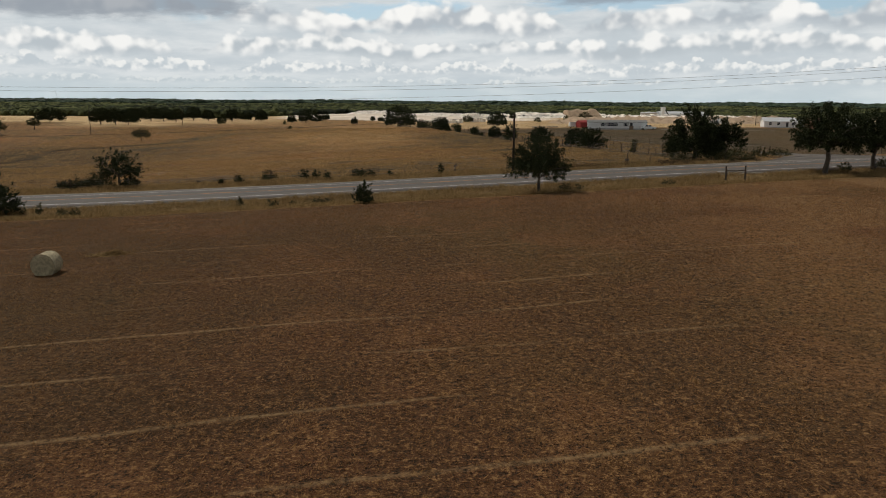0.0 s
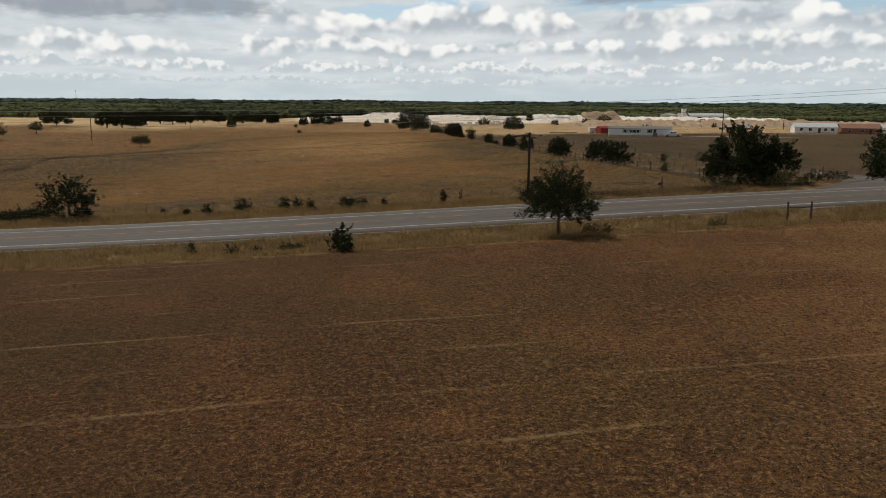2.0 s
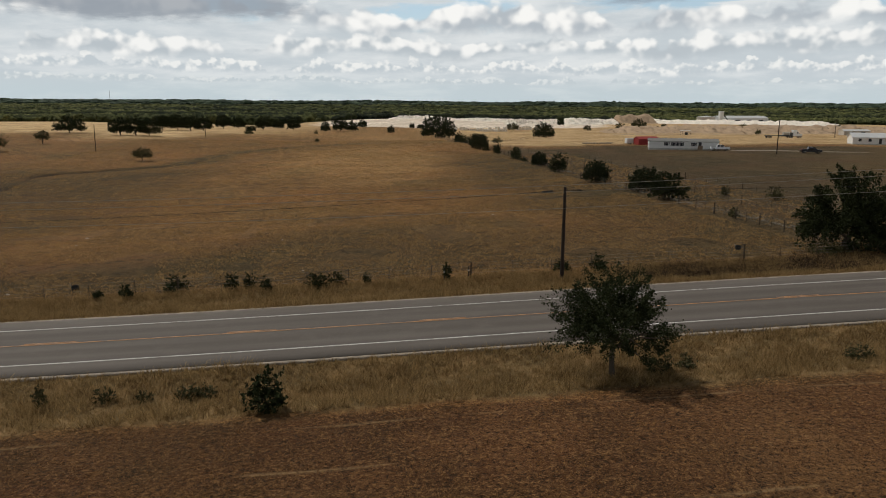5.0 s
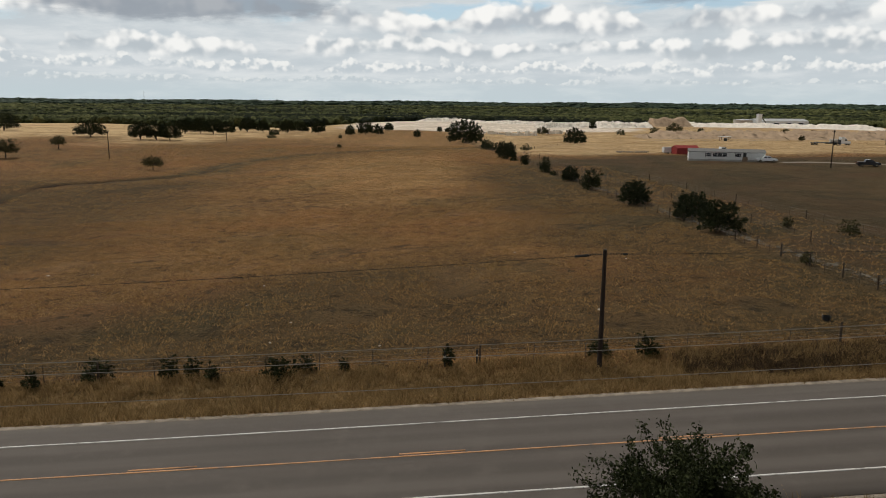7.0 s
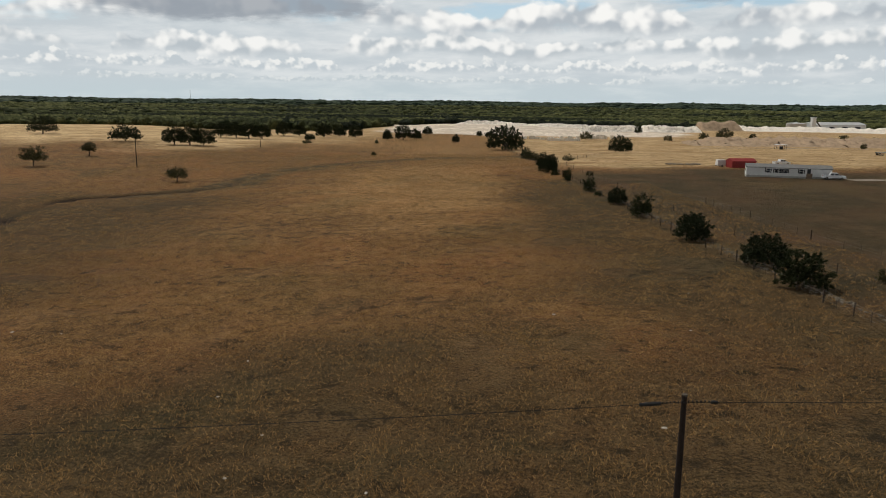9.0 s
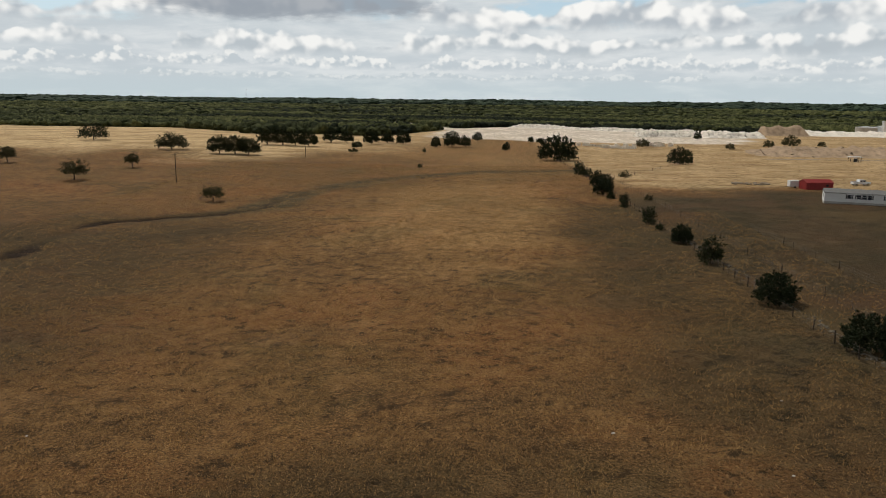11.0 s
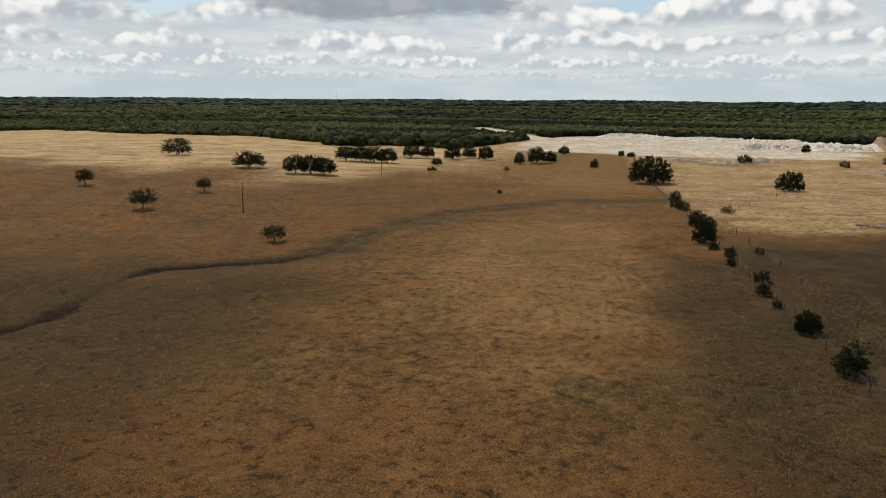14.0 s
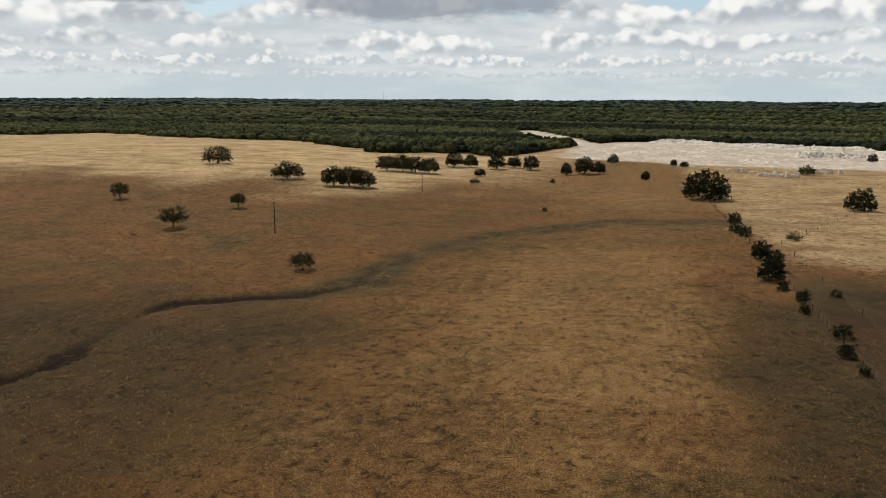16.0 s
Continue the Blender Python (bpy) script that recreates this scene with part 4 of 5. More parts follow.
part("splice_case", tube(bmesh.new(), along(left, 1.0, 1.85), [0.075, 0.085, 0.075], 8), MAT["cable"], cable, "black splice case on the cable")
part("splice_case", tube(bmesh.new(), along(right, 1.05, 1.32), [0.07, 0.075, 0.06], 8), MAT["cable"], cable, "black splice case on the cable")
for path, ends in ((left, (0.05, 1.0)), (right, (0.05, 1.05))):
    a = along(path, *ends)
    for k in range(6):
        p = a[0].lerp(a[2], (k + 0.5) / 6)
        part("lashing_clip", box(bmesh.new(), p.x, p.y, p.z - 0.02, 0.05, 0.05, 0.09), MAT["cable"], cable)

# the power line over the mown field's edge
line_poles = []
for u, tall in ((-72.0, 11.2), (78.0, 13.2)):
    x, y = uv_xy(u, 72.0)
    power_pole(x, y, tall, "tall weathered power pole beside the mown field", 1.6, 90 + road_turn, "power line poles")
wires = thing("power_lines", "three thin grey power lines over the field's edge", "cable", *uv_xy(0, 72), 9.4)
ox, oy = uv_xy(0, 72)
for drop, dv in ((0.0, 0.0), (0.3, 0.06), (1.0, 0.0)):
    pts = []
    for u in np.linspace(-72, 78, 40):
        x, y = uv_xy(u, 72 + dv)
        pts.append((x - ox, y - oy, 9.5 + 0.02 * u + 0.00047 * u * u - drop - 9.4))
    part("power_wire", tube(bmesh.new(), pts, [0.010] * 40, 4), MAT["wire"], wires)
for x, y, tall in ((-147.6, 319.1, 10.3), (-149.5, 435.6, 8.0), (84.1, 265.7, 10.0), (179.6, 448, 9.6)):
    power_pole(x, y, tall, "slender dark pole standing in the dry pasture", 0.9, 20, "field poles", 2)


# ---- houses and yards ----
def gable_house(name, label, x, y, z, rz, length, deep, wall, rise, over, mats, skirt=0.7):
    """A long low house with skirting, walls and a pitched roof. Local x runs along the front."""
    root = thing(name, label, "house", x, y, z, rz)
    part("skirting", box(bmesh.new(), length / 2, deep / 2, -0.4, length - 0.06, deep - 0.06, skirt + 0.4), MAT[mats[1]], root)
    bm = bmesh.new()
    pts = [(0, 0), (deep, 0), (deep, wall), (deep / 2, wall + rise), (0, wall)]
    ends = [[bm.verts.new((xx, a, skirt + b)) for a, b in pts] for xx in (0, length)]
    bm.faces.new(ends[0])
    bm.faces.new(ends[1][::-1])
    for k in range(5):
        bm.faces.new((ends[0][k], ends[1][k], ends[1][(k + 1) % 5], ends[0][(k + 1) % 5]))
    bmesh.ops.recalc_face_normals(bm, faces=bm.faces)
    part("wall", bm, MAT[mats[0]], root)
    for side in (0, 1):
        bm = bmesh.new()
        slope = rise / (deep / 2)
        out = -over if side == 0 else deep + over
        top, low = skirt + wall + rise + 0.03, skirt + wall - slope * over + 0.03
        a = [bm.verts.new(p) for p in ((-over, out, low), (length + over, out, low), (length + over, deep / 2, top), (-over, deep / 2, top))]
        b = [bm.verts.new(v.co + Vector((0, 0, 0.14))) for v in a]
        bm.faces.new(a)
        bm.faces.new(b)
        for k in range(4):
            bm.faces.new((a[k], a[(k + 1) % 4], b[(k + 1) % 4], b[k]))
        bmesh.ops.recalc_face_normals(bm, faces=bm.faces)
        part("roof", bm, MAT[mats[2]], root)
    return root


def window(root, x, z, w, h, shutters=True, y=0.0):
    fr = part("window", box(bmesh.new(), x, y - 0.03, z, w + 0.16, 0.08, h + 0.16, 0.01), MAT["siding"], root)
    part("pane", box(bmesh.new(), x, y - 0.08, z + 0.08, w, 0.03, h), MAT["glass"], fr)
    part("glazing_bar", box(bmesh.new(), x, y - 0.105, z + 0.08 + h / 2, w, 0.02, 0.05), MAT["siding"], fr)
    if shutters:
        for s in (-1, 1):
            part("shutter", box(bmesh.new(), x + s * (w / 2 + 0.24), y - 0.045, z + 0.05, 0.26, 0.05, h + 0.08, 0.01), MAT["dark"], root)


hz = float(ground_z(53.5, 291.5)) - 0.1
home = gable_house("mobile_home", "long white mobile home with a grey shingle roof", 52.9, 291.8, hz, -8.0, 21.6, 5.2, 2.15, 0.75, 0.22, ("siding", "skirting", "roofing"))
for x, w in ((5.6, 0.95), (7.7, 0.9), (8.9, 0.9), (10.1, 0.9), (14.0, 0.95)):
    window(home, x, 1.45, w, 1.05, x in (5.6, 14.0, 7.7, 10.1))
door = part("door", box(bmesh.new(), 15.9, -0.03, 0.75, 0.9, 0.08, 2.0, 0.01), MAT["dark"], home, "dark front door")
part("door_handle", cyl(bmesh.new(), 16.22, -0.1, 1.75, 0.04, 0.06, "Y", 8), MAT["chrome"], door)
bm = bmesh.new()
for i in range(3):
    box(bm, 15.9, -0.5 - 0.35 * (2 - i), 0.0, 1.5, 0.7, 0.25 * (i + 1) - 0.02)
part("steps", bm, MAT["timber"], home)
end_window = part("end_window", box(bmesh.new(), -0.03, 2.4, 1.5, 0.08, 0.9, 0.95, 0.01), MAT["siding"], home)
part("pane", box(bmesh.new(), -0.08, 2.4, 1.58, 0.03, 0.74, 0.8), MAT["glass"], end_window)
for x in (3.0, 12.0, 18.5):
    part("roof_vent", cyl(bmesh.new(), x, 2.9, 3.75, 0.09, 0.4, "Z", 8), MAT["steel"], home)
part("porch_rail", box(bmesh.new(), 15.9, -1.2, 0.75, 1.5, 0.06, 0.9), MAT["timber"], home)

shed = gable_house("garden_shed", "red metal-sided shed with a red pitched roof", 56.0, 325.0, None, 14.0, 8.0, 4.6, 1.9, 0.8, 0.12, ("red", "red", "red"), 0.1)
part("shed_door", box(bmesh.new(), 3.6, -0.04, 0.1, 2.2, 0.06, 1.8, 0.01), MAT["red"], shed)
part("shed_window", box(bmesh.new(), 6.2, -0.04, 1.0, 0.7, 0.06, 0.6, 0.01), MAT["glass"], shed)
box_t = thing("cargo_trailer", "small white enclosed cargo trailer by the shed", "trailer", 53.6, 330.5, None, 14)
part("trailer_body", box(bmesh.new(), 0, 0, 0.45, 3.0, 2.0, 1.9, 0.08), MAT["siding"], box_t)
for s in (-1, 1):
    part("wheel", cyl(bmesh.new(), 0, s * 1.0, 0.33, 0.33, 0.2, "Y", 14), MAT["rubber"], box_t)
part("drawbar", box(bmesh.new(), -2.1, 0, 0.4, 1.4, 0.12, 0.1), MAT["steel"], box_t)

wood_rng = random.Random(3)
for k in range(40):
    x, y = 37.5 + wood_rng.uniform(0, 11), 341 + wood_rng.uniform(-3.5, 3.5)
    log = thing("log", "pale cut log lying in the yard", "log", x, y, None, wood_rng.uniform(0, 180), "cut logs")
    part("log_round", cyl(bmesh.new(), 0, 0, 0.22, wood_rng.uniform(0.18, 0.3), wood_rng.uniform(0.5, 1.4), "X", 10), MAT["cut_wood"], log)

well = thing("well_house", "small open shelter with a pale metal roof", "shed", 112.5, 484, None, 5)
for dx in (-2.4, 2.4):
    for dy in (-1.4, 1.4):
        part("post", box(bmesh.new(), dx, dy, -0.2, 0.16, 0.16, 2.5), MAT["post"], well)
part("roof", box(bmesh.new(), 0, 0, 2.3, 5.8, 3.8, 0.18, 0.02), MAT["metal_roof"], well)
part("tank", cyl(bmesh.new(), 0.4, 0, 0.8, 0.9, 1.6, "Z", 16), MAT["dark"], well)


def profile_body(bm, pts, width, bevel=0.05):
    """A body drawn as a side outline (x, z), given its width, with rounded edges."""
    a = [bm.verts.new((x, -width / 2, z)) for x, z in pts]
    b = [bm.verts.new((x, width / 2, z)) for x, z in pts]
    bm.faces.new(a)
    bm.faces.new(b[::-1])
    n = len(pts)
    for k in range(n):
        bm.faces.new((a[k], b[k], b[(k + 1) % n], a[(k + 1) % n]))
    bmesh.ops.recalc_face_normals(bm, faces=bm.faces)
    bmesh.ops.bevel(bm, geom=list(bm.edges), offset=bevel, segments=2, affect="EDGES")
    return bm


def wheels(root, xs, half, r, wide=0.26):
    for x in xs:
        for s in (-1, 1):
            tyre = part("wheel", cyl(bmesh.new(), x, s * half, r, r, wide, "Y", 18), MAT["rubber"], root)
            part("rim", cyl(bmesh.new(), x, s * (half + wide / 2), r, r * 0.6, 0.03, "Y", 14), MAT["chrome"], tyre)


def pickup(name, label, x, y, rz, paint, z=None):
    root = thing(name, label, "car", x, y, z, rz)
    part("body", profile_body(bmesh.new(), [(-2.9, 0.5), (2.85, 0.5), (2.9, 0.85), (2.75, 1.1), (1.55, 1.2), (1.5, 1.22), (-2.9, 1.22)], 1.95), MAT[paint], root)
    part("cab", profile_body(bmesh.new(), [(-1.05, 1.2), (1.5, 1.2), (0.75, 1.88), (-0.85, 1.9)], 1.72, 0.06), MAT[paint], root)
    part("windscreen", profile_body(bmesh.new(), [(1.43, 1.24), (1.5, 1.26), (0.85, 1.84), (0.78, 1.82)], 1.5, 0.01), MAT["glass"], root)
    for s in (-1, 1):
        part("side_window", box(bmesh.new(), 0.55, s * 0.86, 1.3, 0.85, 0.04, 0.45, 0.015), MAT["glass"], root)
        part("side_window", box(bmesh.new(), -0.45, s * 0.86, 1.3, 0.8, 0.04, 0.45, 0.015), MAT["glass"], root)
        part("headlight", box(bmesh.new(), 2.86, s * 0.75, 0.82, 0.06, 0.35, 0.2, 0.02), MAT["chrome"], root)
        part("tail_light", box(bmesh.new(), -2.9, s * 0.85, 0.85, 0.05, 0.18, 0.35, 0.02), MAT["red"], root)
    part("load_bed", box(bmesh.new(), -1.98, 0, 1.16, 1.6, 1.6, 0.09), MAT["dark"], root)
    part("bumper", box(bmesh.new(), 2.92, 0, 0.48, 0.14, 1.85, 0.22, 0.03), MAT["chrome"], root)
    wheels(root, (-1.85, 1.85), 0.86, 0.39)
    return root


pickup("pickup_truck", "white crew-cab pickup parked beside the mobile home", 74.3, 287.2, -8, "car_white")
pickup("pickup_truck", "white pickup parked behind the mobile home", 76.2, 345, 20, "car_white")
pickup("pickup_truck", "dark pickup standing in the far yard", 96.5, 272.7, -5, "car_black")

semi = thing("semi_truck", "white semi tractor with a long flatbed trailer", "truck", 152.5, 435.5, None, 12)
part("cab", profile_body(bmesh.new(), [(1.0, 0.9), (5.6, 0.9), (5.6, 1.9), (3.9, 2.1), (3.5, 3.1), (1.0, 3.4)], 2.4, 0.1), MAT["car_white"], semi)
part("sleeper_fairing", profile_body(bmesh.new(), [(0.8, 3.3), (2.9, 3.2), (2.4, 3.9), (0.9, 4.0)], 2.2, 0.1), MAT["car_white"], semi)
part("windscreen", profile_body(bmesh.new(), [(3.86, 2.15), (3.95, 2.15), (3.58, 3.0), (3.5, 3.0)], 2.1, 0.01), MAT["glass"], semi)
for s in (-1, 1):
    part("side_window", box(bmesh.new(), 2.9, s * 1.21, 2.2, 0.8, 0.04, 0.7, 0.02), MAT["glass"], semi)
    part("exhaust_stack", cyl(bmesh.new(), 0.75, s * 1.1, 2.6, 0.09, 2.6, "Z", 10), MAT["chrome"], semi)
part("flatbed", box(bmesh.new(), -6.6, 0, 1.15, 14.0, 2.5, 0.3, 0.03), MAT["dark"], semi)
part("headboard", box(bmesh.new(), 0.35, 0, 1.3, 0.12, 2.4, 1.4, 0.02), MAT["dark"], semi)
part("chassis", box(bmesh.new(), -1.0, 0, 0.75, 11.0, 0.9, 0.35), MAT["dark"], semi)
part("tank_load", cyl(bmesh.new(), -2.6, 0, 2.2, 0.8, 3.4, "X", 16), MAT["stone"], semi)
wheels(semi, (-12.6, -11.3, -1.1, 0.2, 4.8), 1.0, 0.5, 0.34)

h2 = gable_house("ranch_house", "white single-storey house with a pale metal roof", 141.5, 345.0, None, -12, 16.5, 9.0, 2.5, 1.5, 0.4, ("siding", "skirting", "metal_roof"), 0.2)
for x in (2.5, 6, 12, 14.6):
    window(h2, x, 1.1, 1.1, 1.1, False)
part("door", box(bmesh.new(), 9.6, -0.03, 0.25, 0.95, 0.08, 2.05, 0.01), MAT["dark"], h2)
h3 = gable_house("ranch_house", "brown brick single-storey house with a rust-red roof", 160.5, 343.5, None, -12, 15, 9, 2.5, 1.6, 0.5, ("brick", "brick", "brick"), 0.1)
for x in (3, 8, 13.4):
    window(h3, x, 1.0, 1.2, 1.1, False)
part("door", box(bmesh.new(), 11, -0.03, 0.15, 0.95, 0.08, 2.05, 0.01), MAT["dark"], h3)
h4 = gable_house("ranch_house", "pale low house behind the brick one", 182, 372, None, 5, 22, 8, 2.4, 1.3, 0.4, ("siding", "skirting", "metal_roof"), 0.2)
for x in (4, 10, 17):
    window(h4, x, 1.0, 1.2, 1.1, False)
h5 = gable_house("barn", "small tan block shed on open dry ground", 211, 508, None, 6, 16, 6, 2.3, 0.8, 0.2, ("stone", "stone", "metal_roof"), 0.1)
part("door", box(bmesh.new(), 5, -0.03, 0.1, 2.4, 0.08, 2.0, 0.01), MAT["dark"], h5)
part("door", box(bmesh.new(), 11.5, -0.03, 0.1, 2.4, 0.08, 2.0, 0.01), MAT["dark"], h5)

# the stone plant on the skyline
plant_z = float(ground_z(300, 1020))
mill = gable_house("stone_mill", "long pale industrial shed of the stone plant", 285, 1010, plant_z, 14, 66, 24, 7.5, 2.5, 0.4, ("metal_roof", "stone", "metal_roof"), 0.4)
for x in (8, 24, 40, 56):
    part("bay_door", box(bmesh.new(), x, -0.06, 0.5, 6.5, 0.15, 5.2), MAT["dark"], mill)
tower = thing("silo_tower", "pale square loading tower beside the plant shed", "tower", 284, 1004, plant_z, 14)
part("tower_body", box(bmesh.new(), 0, 0, 0, 4.5, 4.5, 15, 0.1), MAT["siding"], tower)
part("tower_hood", box(bmesh.new(), 0, 0, 15.0, 5.2, 5.2, 1.4, 0.1), MAT["metal_roof"], tower)
part("chute", tube(bmesh.new(), [(2, -1, 13), (9, -3, 4)], [0.7, 0.6], 8), MAT["steel"], tower)
tank = thing("storage_tank", "wide grey round storage tank of the plant", "tank", 268, 1012, plant_z)
part("tank_wall", cyl(bmesh.new(), 0, 0, 4.5, 11, 9, "Z", 40), MAT["stone"], tank)
part("tank_roof", cyl(bmesh.new(), 0, 0, 9.6, 11.1, 1.2, "Z", 40, 1.0), MAT["metal_roof"], tank)

mast = thing("radio_mast", "thin distant lattice radio mast on the hill", "mast", -1900, 3750)
part("mast_shaft", tube(bmesh.new(), [(0, 0, -2), (0, 0, 55)], [1.3, 0.6], 4), MAT["steel"], mast)

# driveway and yard track
def sheet(name, outline, lift, mat, label):
    """A flat worn patch of ground laid over the land, with a soft uneven rim."""
    c = np.mean(outline, 0)
    rings = []
    for s in (0.0, 0.34, 0.67, 1.0):
        for ox_, oy_ in outline:
            x, y = c + (np.array((ox_, oy_)) - c) * s
            rings.append((x, y, float(ground_z(x, y)) + (lift if s < 1 else -0.05)))
    n = len(outline)
    faces = [(r * n + k, r * n + (k + 1) % n, (r + 1) * n + (k + 1) % n, (r + 1) * n + k) for r in range(3) for k in range(n)]
    me = bpy.data.meshes.new(name)
    me.from_pydata(rings, [], faces)
    return put(name, me, MAT[mat], label=label, category="driveway", kind="structure")


apron = [uv_xy(u, v) for u, v in ((51.5, 92.4), (62, 92.4), (76, 92.4), (90, 92.5), (84, 95), (78, 98), (75, 102), (74.5, 110), (73.5, 121), (70.5, 121), (69, 112), (66, 104), (61, 98.5), (56, 95))]
sheet("driveway", apron, 0.12, "asphalt", "grey paved driveway mouth joining the road")

track = [(76.5, 289.5), (82, 291.5), (90, 289), (104, 283.5), (122, 279), (124, 276.5), (104, 279.5), (90, 283.5), (82, 284.5), (77.5, 285.5)]
sheet("yard_track", track, 0.06, "gravel", "pale gravel track leading up to the mobile home")
far_track = [(60, 498), (90, 496), (130, 500), (170, 503), (171, 500.5), (130, 497), (90, 493), (60, 494)]
sheet("farm_track", far_track, 0.06, "gravel", "pale worn farm track before the spoil bank")
for x, y, kind in ((24.6, 110.9, 0), (-32.3, 99.8, 0)):
    tub = thing("feed_tub", "small dark empty feed tub lying in pasture grass", "tub", x, y, None, 20, "feed tubs")
    bm = cyl(bmesh.new(), 0, 0, 0.16, 0.27, 0.36, "Z", 18, 0.3)
    top = [f for f in bm.faces if f.normal.z > 0.9]
    inner = bmesh.ops.inset_region(bm, faces=top, thickness=0.03)
    bmesh.ops.translate(bm, verts=list({v for f in top for v in f.verts}), vec=(0, 0, -0.26))
    part("tub_shell", bm, MAT["dark"], tub)
    part("rope_handle", tube(bmesh.new(), [(-0.28, 0, 0.3), (-0.36, 0, 0.42), (-0.28, 0.06, 0.5)], [0.02] * 3, 5), MAT["stone"], tub)
for u, top_ in ((15.6, 1.0), (17.6, 1.0)):
    x, y = uv_xy(u, 99.4)
    mark = thing("marker_post", "dark marker post with a white band at the fence", "post", x, y, None, 0, "marker posts")
    part("post", tube(bmesh.new(), [(0, 0, -0.2), (0, 0, top_)], [0.05, 0.05], 8), MAT["dark"], mark)
    part("band", cyl(bmesh.new(), 0, 0, top_ * 0.62, 0.06, 0.09, "Z", 10), MAT["siding"], mark, "white reflective band")


# ---- quarry ----
def rubble(name, label, line, deep, tall, mat, seed, rough=1.0, steps_n=150):
    """A long bank of broken stone that follows a line, with a ragged top."""
    (x0, y0), (x1, y1) = line
    L = math.hypot(x1 - x0, y1 - y0)
    tx, ty = (x1 - x0) / L, (y1 - y0) / L
    s = np.linspace(0, 1, steps_n)[:, None]
    k = np.linspace(0, 1, 26)[None, :]
    bx_ = x0 + (x1 - x0) * s - ty * deep * k
    by_ = y0 + (y1 - y0) * s + tx * deep * k
    face = smooth(0.0, 0.45, k) * (1 - 0.75 * smooth(0.6, 1.0, k)) * smooth(0, 0.08, s) * (1 - smooth(0.9, 1, s))
    h = tall * face * (0.82 + 0.22 * waves(bx_, by_, seed, 60) + 0.12 * waves(bx_, by_, seed + 1, 19))
    rng_ = np.random.RandomState(seed)
    h = h + rough * rng_.normal(0, 0.45, h.shape) * (face > 0.1) + 0.5 * np.floor(1.5 * waves(bx_, by_, seed + 2, 9)) * (face > 0.3) * rough
    P = np.stack([bx_ + rough * rng_.normal(0, 0.5, h.shape), by_ + rough * rng_.normal(0, 0.5, h.shape), ground_z(bx_, by_) + h - 0.25], -1)
    n, m = h.shape
    i = np.arange(n * m).reshape(n, m)
    q = np.stack([i[:-1, :-1], i[1:, :-1], i[1:, 1:], i[:-1, 1:]], -1).reshape(-1, 4)
    return put(name, fast_mesh(name, P, q), MAT[mat], label=label, category="quarry bank", kind="stuff")


rubble("quarry_rubble", "broken white limestone along the quarry's back edge", ((-110, 838), (85, 850)), 26, 3.2, "limestone", 51, 1.0, 240)
rubble("quarry_rubble", "ragged ledge of broken white limestone in the pit", ((15, 735), (80, 748)), 20, 4.0, "limestone", 57, 1.0, 130)
rubble("quarry_rubble", "white heap of broken limestone beside the pit", ((70, 733), (122, 745)), 30, 6, "limestone", 59, 0.9, 80)
rubble("quarry_rubble", "long white bank of quarried stone waste", ((170, 870), (420, 940)), 50, 6, "limestone", 61, 1.0, 150)
rubble("spoil_heap", "rounded brown heap of quarry spoil", ((130, 815), (172, 823)), 34, 10, "spoil", 67, 0.4, 60)
rubble("spoil_bank", "low brown bank of weedy quarry spoil", ((72, 512), (360, 520)), 70, 4.6, "spoil", 71, 1.1, 260)

block_rng = random.Random(11)


def stone_block(x, y, w, d, h, rz, z):
    root = thing("limestone_block", "sawn white limestone block stacked by the quarry", "stone block", x, y, z, rz, "quarry blocks")
    bm = box(bmesh.new(), 0, 0, 0, w, d, h, 0.06)
    for v in bm.verts:
        v.co += Vector((block_rng.uniform(-0.08, 0.08), block_rng.uniform(-0.08, 0.08), block_rng.uniform(-0.06, 0.06)))
    part("block", bm, MAT["limestone"], root)


for x0, y0, x1, y1, count in ((-9, 596, 12, 593, 26), (20, 621, 38, 626, 18), (-30, 622, -10, 608, 8)):
    for k in range(count):
        s = block_rng.random()
        x, y = x0 + (x1 - x0) * s, y0 + (y1 - y0) * s + block_rng.uniform(-3, 3)
        w, d, h = block_rng.uniform(1.6, 3.0), block_rng.uniform(1.3, 2.1), block_rng.uniform(1.1, 1.8)
        turn, z = block_rng.uniform(-25, 25), float(ground_z(x, y)) - 0.1
        stone_block(x, y, w, d, h, turn, z)
        if block_rng.random() < 0.3:
            stone_block(x, y, w * 0.9, d * 0.9, h * 0.85, turn + block_rng.uniform(-8, 8), z + h - 0.05)


# ---- hay ----
bale = thing("hay_bale", "weathered pale round hay bale on mown stubble", "hay bale", -23.4, 45.8, None, 4)
bm = bmesh.new()
cyl(bm, 0, 0, 0.54, 0.66, 1.25, "Y", 36)
bmesh.ops.bevel(bm, geom=[e for e in bm.edges if len(e.link_faces) == 2 and e.calc_face_angle(0) > 1.0], offset=0.09, segments=3, affect="EDGES")
bmesh.ops.subdivide_edges(bm, edges=[e for e in bm.edges if e.calc_length() > 0.5], cuts=8)
for v in bm.verts:
    v.co += v.co.normalized() * (0.03 * noise.noise(v.co * 4.0) + 0.02 * noise.noise(v.co * 13.0))
    if v.co.z < 0.08:
        v.co.z = -0.02
part("roll", bm, MAT["hay"], bale)
rng = np.random.RandomState(5)


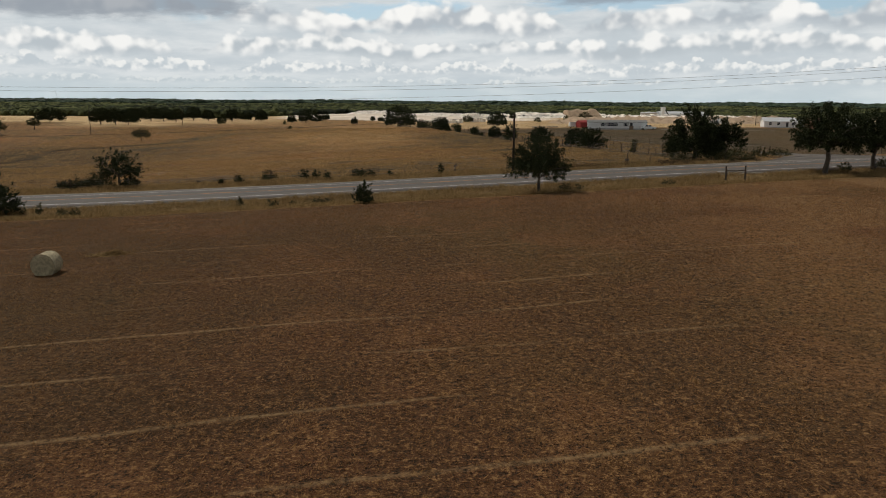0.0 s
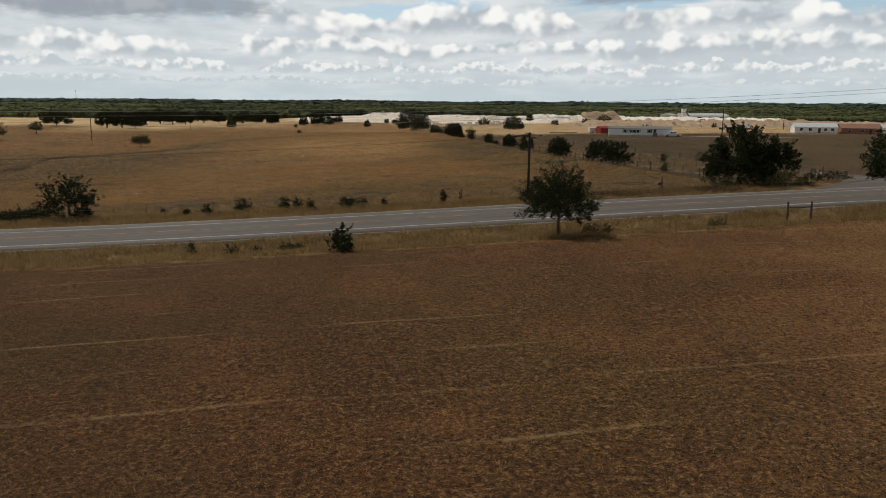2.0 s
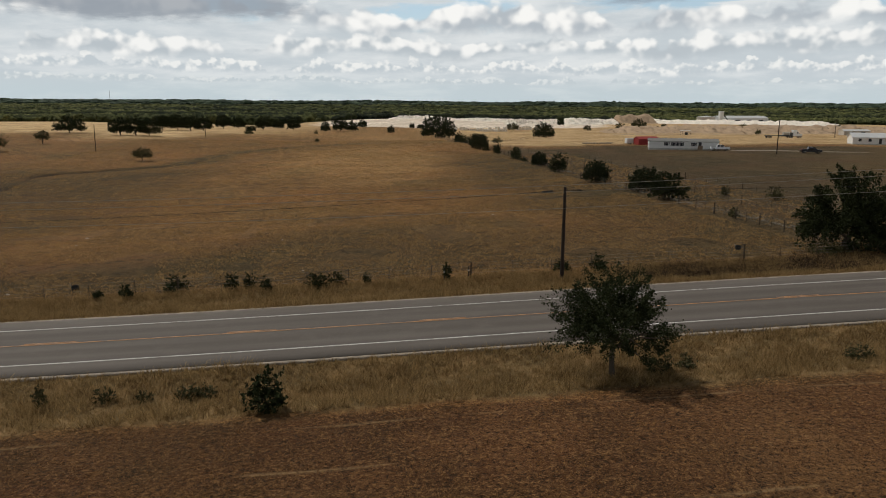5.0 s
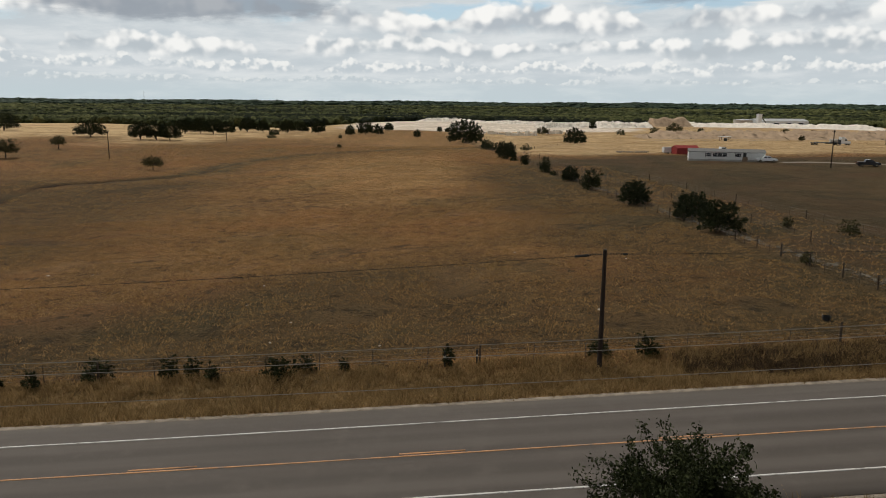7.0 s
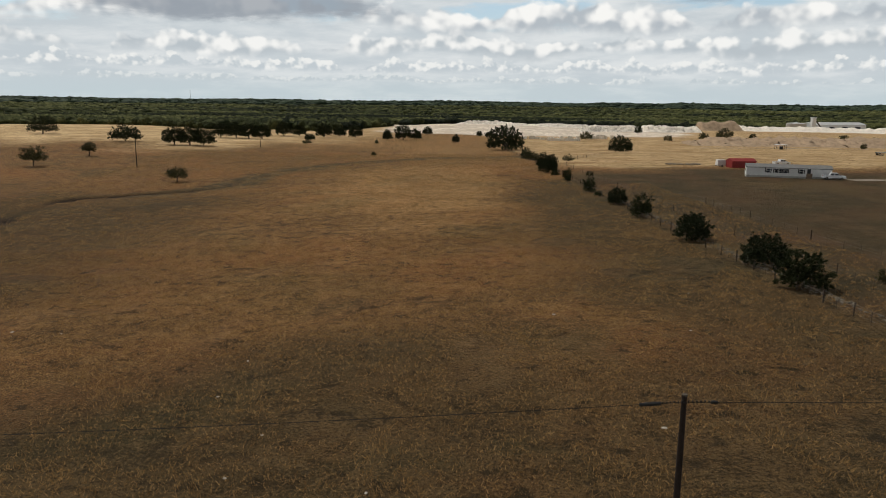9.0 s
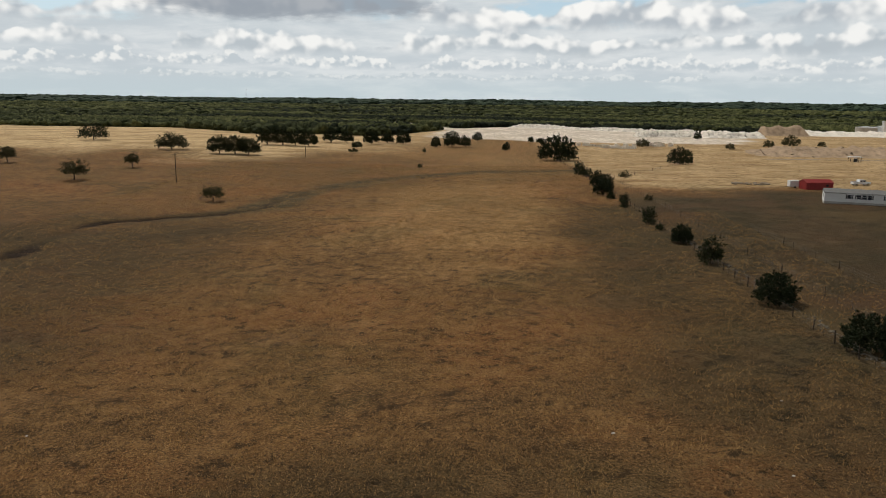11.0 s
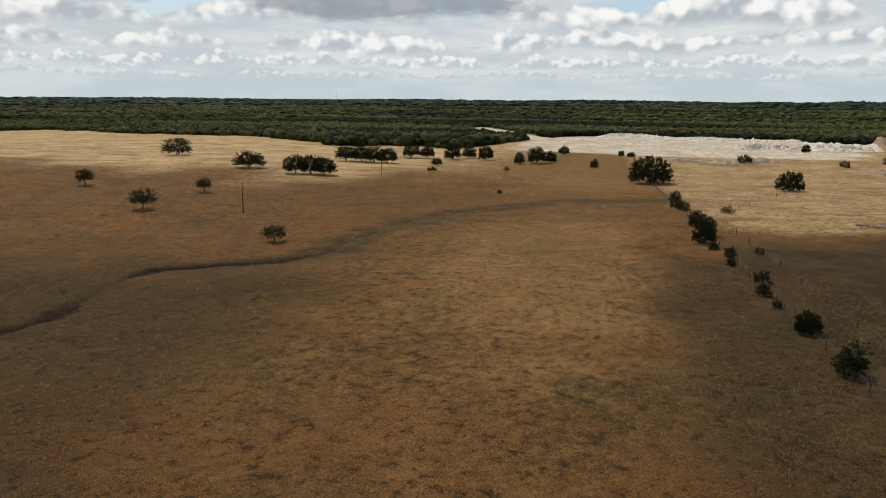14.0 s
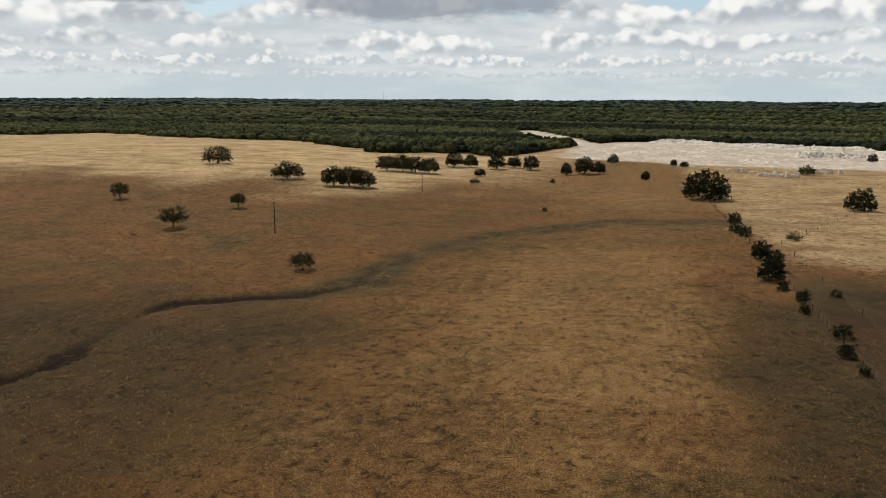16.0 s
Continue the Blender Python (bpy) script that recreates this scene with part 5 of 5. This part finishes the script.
def straw_heap(root, w, d, h, n, blade, mat):
    at = rng.normal(size=(n, 3)) * (w / 3, d / 3, 0)
    at[:, 2] = h * np.exp(-(at[:, 0] / w * 3) ** 2 - (at[:, 1] / d * 3) ** 2) * rng.uniform(0, 1, n)
    a = rng.normal(size=(n, 3)) * (1, 1, 0.35)
    a /= np.linalg.norm(a, axis=1)[:, None]
    b = np.cross(a, rng.normal(size=(n, 3)))
    b /= np.linalg.norm(b, axis=1)[:, None]
    quads = np.stack([at - a * blade, at + b * blade * 0.12, at + a * blade, at - b * blade * 0.12], 1)
    return put("straw", fast_mesh("straw", quads, np.arange(4 * n).reshape(-1, 4)), mat, root)


heap = thing("hay_heap", "flat leftover heap of pale hay on stubble", "hay", -21.8, 50.9, None, 12)
straw_heap(heap, 1.9, 0.8, 0.32, 1500, 0.16, MAT["straw"])


# ---- grass ----
def tufts(name, label, x, y, tall, mat, seed, blades=5, spread=0.16, width=0.035, sway=0.45):
    """Grass tufts, each a fan of narrow blades, as one mesh."""
    r = np.random.RandomState(seed)
    n = len(x)
    base = np.stack([x, y, ground_z(x, y) - 0.02], -1)[:, None, :] + np.concatenate([r.normal(0, spread * 0.5, (n, blades, 2)), np.zeros((n, blades, 1))], -1)
    lean = r.normal(0, sway, (n, blades, 2))
    h = (np.broadcast_to(tall, (n,))[:, None] * r.uniform(0.55, 1.2, (n, blades)))[..., None]
    tip = base + np.concatenate([lean * h, h], -1)
    ang = r.uniform(0, 6.28, (n, blades))
    side = np.stack([np.cos(ang), np.sin(ang), 0 * ang], -1) * (width * r.uniform(0.6, 1.5, (n, blades)))[..., None]
    T = np.stack([base - side, base + side, tip], 2).reshape(-1, 3, 3)
    return put(name, fast_mesh(name, T, np.arange(len(T) * 3).reshape(-1, 3)), mat, label=label, category="grass", kind="stuff")


def band(count, u0, u1, v0, v1, seed):
    r = np.random.RandomState(seed)
    u, v = r.uniform(u0, u1, count), r.uniform(v0, v1, count)
    return (*uv_xy(u, v), u, v)


x, y, u, v = band(17000, -62, 78, 74.4, 81.1, 1)
tufts("verge_grass", "tall dry tawny grass on the near verge", x, y, 0.30 + 0.2 * (waves(x, y, 61, 6) + 0.6), MAT["straw"], 2, 6, 0.2, 0.018, 0.55)
x, y, u, v = band(20000, -66, 66, 93.2, 99.8, 3)
keep = ~((u > 52) & (u < 88))
tufts("verge_grass", "tall dry tawny grass between road and fence", x[keep], y[keep], (0.36 + 0.2 * (waves(x, y, 63, 6) + 0.6))[keep], MAT["straw"], 4, 6, 0.2, 0.018, 0.55)
x, y, u, v = band(75000, -40, 52, 14, 74.3, 5)
tufts("stubble_tufts", "short cut hay stubble across the field", x, y, 0.10, MAT["stubble"], 6, 4, 0.25, 0.018, 1.3)
x, y, u, v = band(75000, -70, 51.5, 100, 190, 7)
keep = waves(x, y, 67, 14) + 0.7 * waves(x, y, 68, 37) > -0.75
tufts("pasture_tufts", "dry tawny grass tufts across the pasture", x[keep], y[keep], (0.19 + 0.06 * waves(x, y, 65, 9))[keep], MAT["tawny"], 8, 4, 0.28, 0.020, 0.8)
x, y, u, v = band(46000, -95, 51.5, 190, 420, 27)
keep = waves(x, y, 67, 14) + 0.7 * waves(x, y, 68, 37) > -0.6
tufts("pasture_tufts", "pale dry grass tufts over the pasture's crest", x[keep], y[keep], (0.22 + 0.07 * waves(x, y, 65, 9))[keep], MAT["tawny"], 28, 4, 0.40, 0.036, 0.8)
x, y, u, v = band(5000, 53, 70, 100, 260, 9)
tufts("lane_tufts", "rough dry grass and weeds in the fenced lane", x, y, 0.25, MAT["tawny"], 10, 4, 0.25, 0.03, 0.8)

stone_rng = random.Random(21)
for k in range(16):
    u, v = stone_rng.uniform(-40, 48), stone_rng.uniform(101, 150)
    x, y = uv_xy(u, v)
    rock = thing("field_stone", "pale stone lying in the pasture grass", "stone", x, y, None, stone_rng.uniform(0, 360), "field stones")
    bm = bmesh.new()
    bmesh.ops.create_icosphere(bm, subdivisions=2, radius=stone_rng.uniform(0.06, 0.15))
    for p in bm.verts:
        p.co = Vector((p.co.x * 1.4, p.co.y, p.co.z * 0.6)) * (1 + 0.25 * noise.noise(p.co * 5 + Vector((k, 0, 0))))
    part("rock", bm, MAT["stone"], rock)


# ---- a low row of stones along the lane, and dark dead brush on the verge ----
def stones(name, label, x, y, size, mat, seed):
    r = np.random.RandomState(seed)
    v, f = icosphere(1)
    n = len(x)
    P = np.repeat(v[None], n, 0) * r.uniform(0.75, 1.25, (n, len(v), 1)) * (size * r.uniform(0.6, 1.4, n))[:, None, None] * (1.2, 1.0, 0.7)
    P = P + np.stack([x, y, ground_z(x, y) + 0.3 * size], -1)[:, None, :]
    return put(name, fast_mesh(name, P, (f[None] + (np.arange(n) * len(v))[:, None, None]).reshape(-1, 3)), mat, label=label, category="stones", kind="stuff")


r = np.random.RandomState(77)
v = r.uniform(112, 226, 420)
v = v[waves(v, v * 0, 83, 40) > -0.55]
x, y = uv_xy(54.6 + r.normal(0, 0.35, len(v)) + 0.5 * np.sin(v / 9), v)
stones("stone_row", "low broken row of grey stones beside the lane", x, y, 0.14, MAT["field_stone"], 5)
u, v = r.uniform(30, 52, 2600), r.normal(97.6, 1.1, 2600)
x, y = uv_xy(u, v)
tufts("dead_brush", "dark dead brush between the fence and verge grass", x, y, 0.42, MAT["dead"], 12, 6, 0.4, 0.02, 0.8)
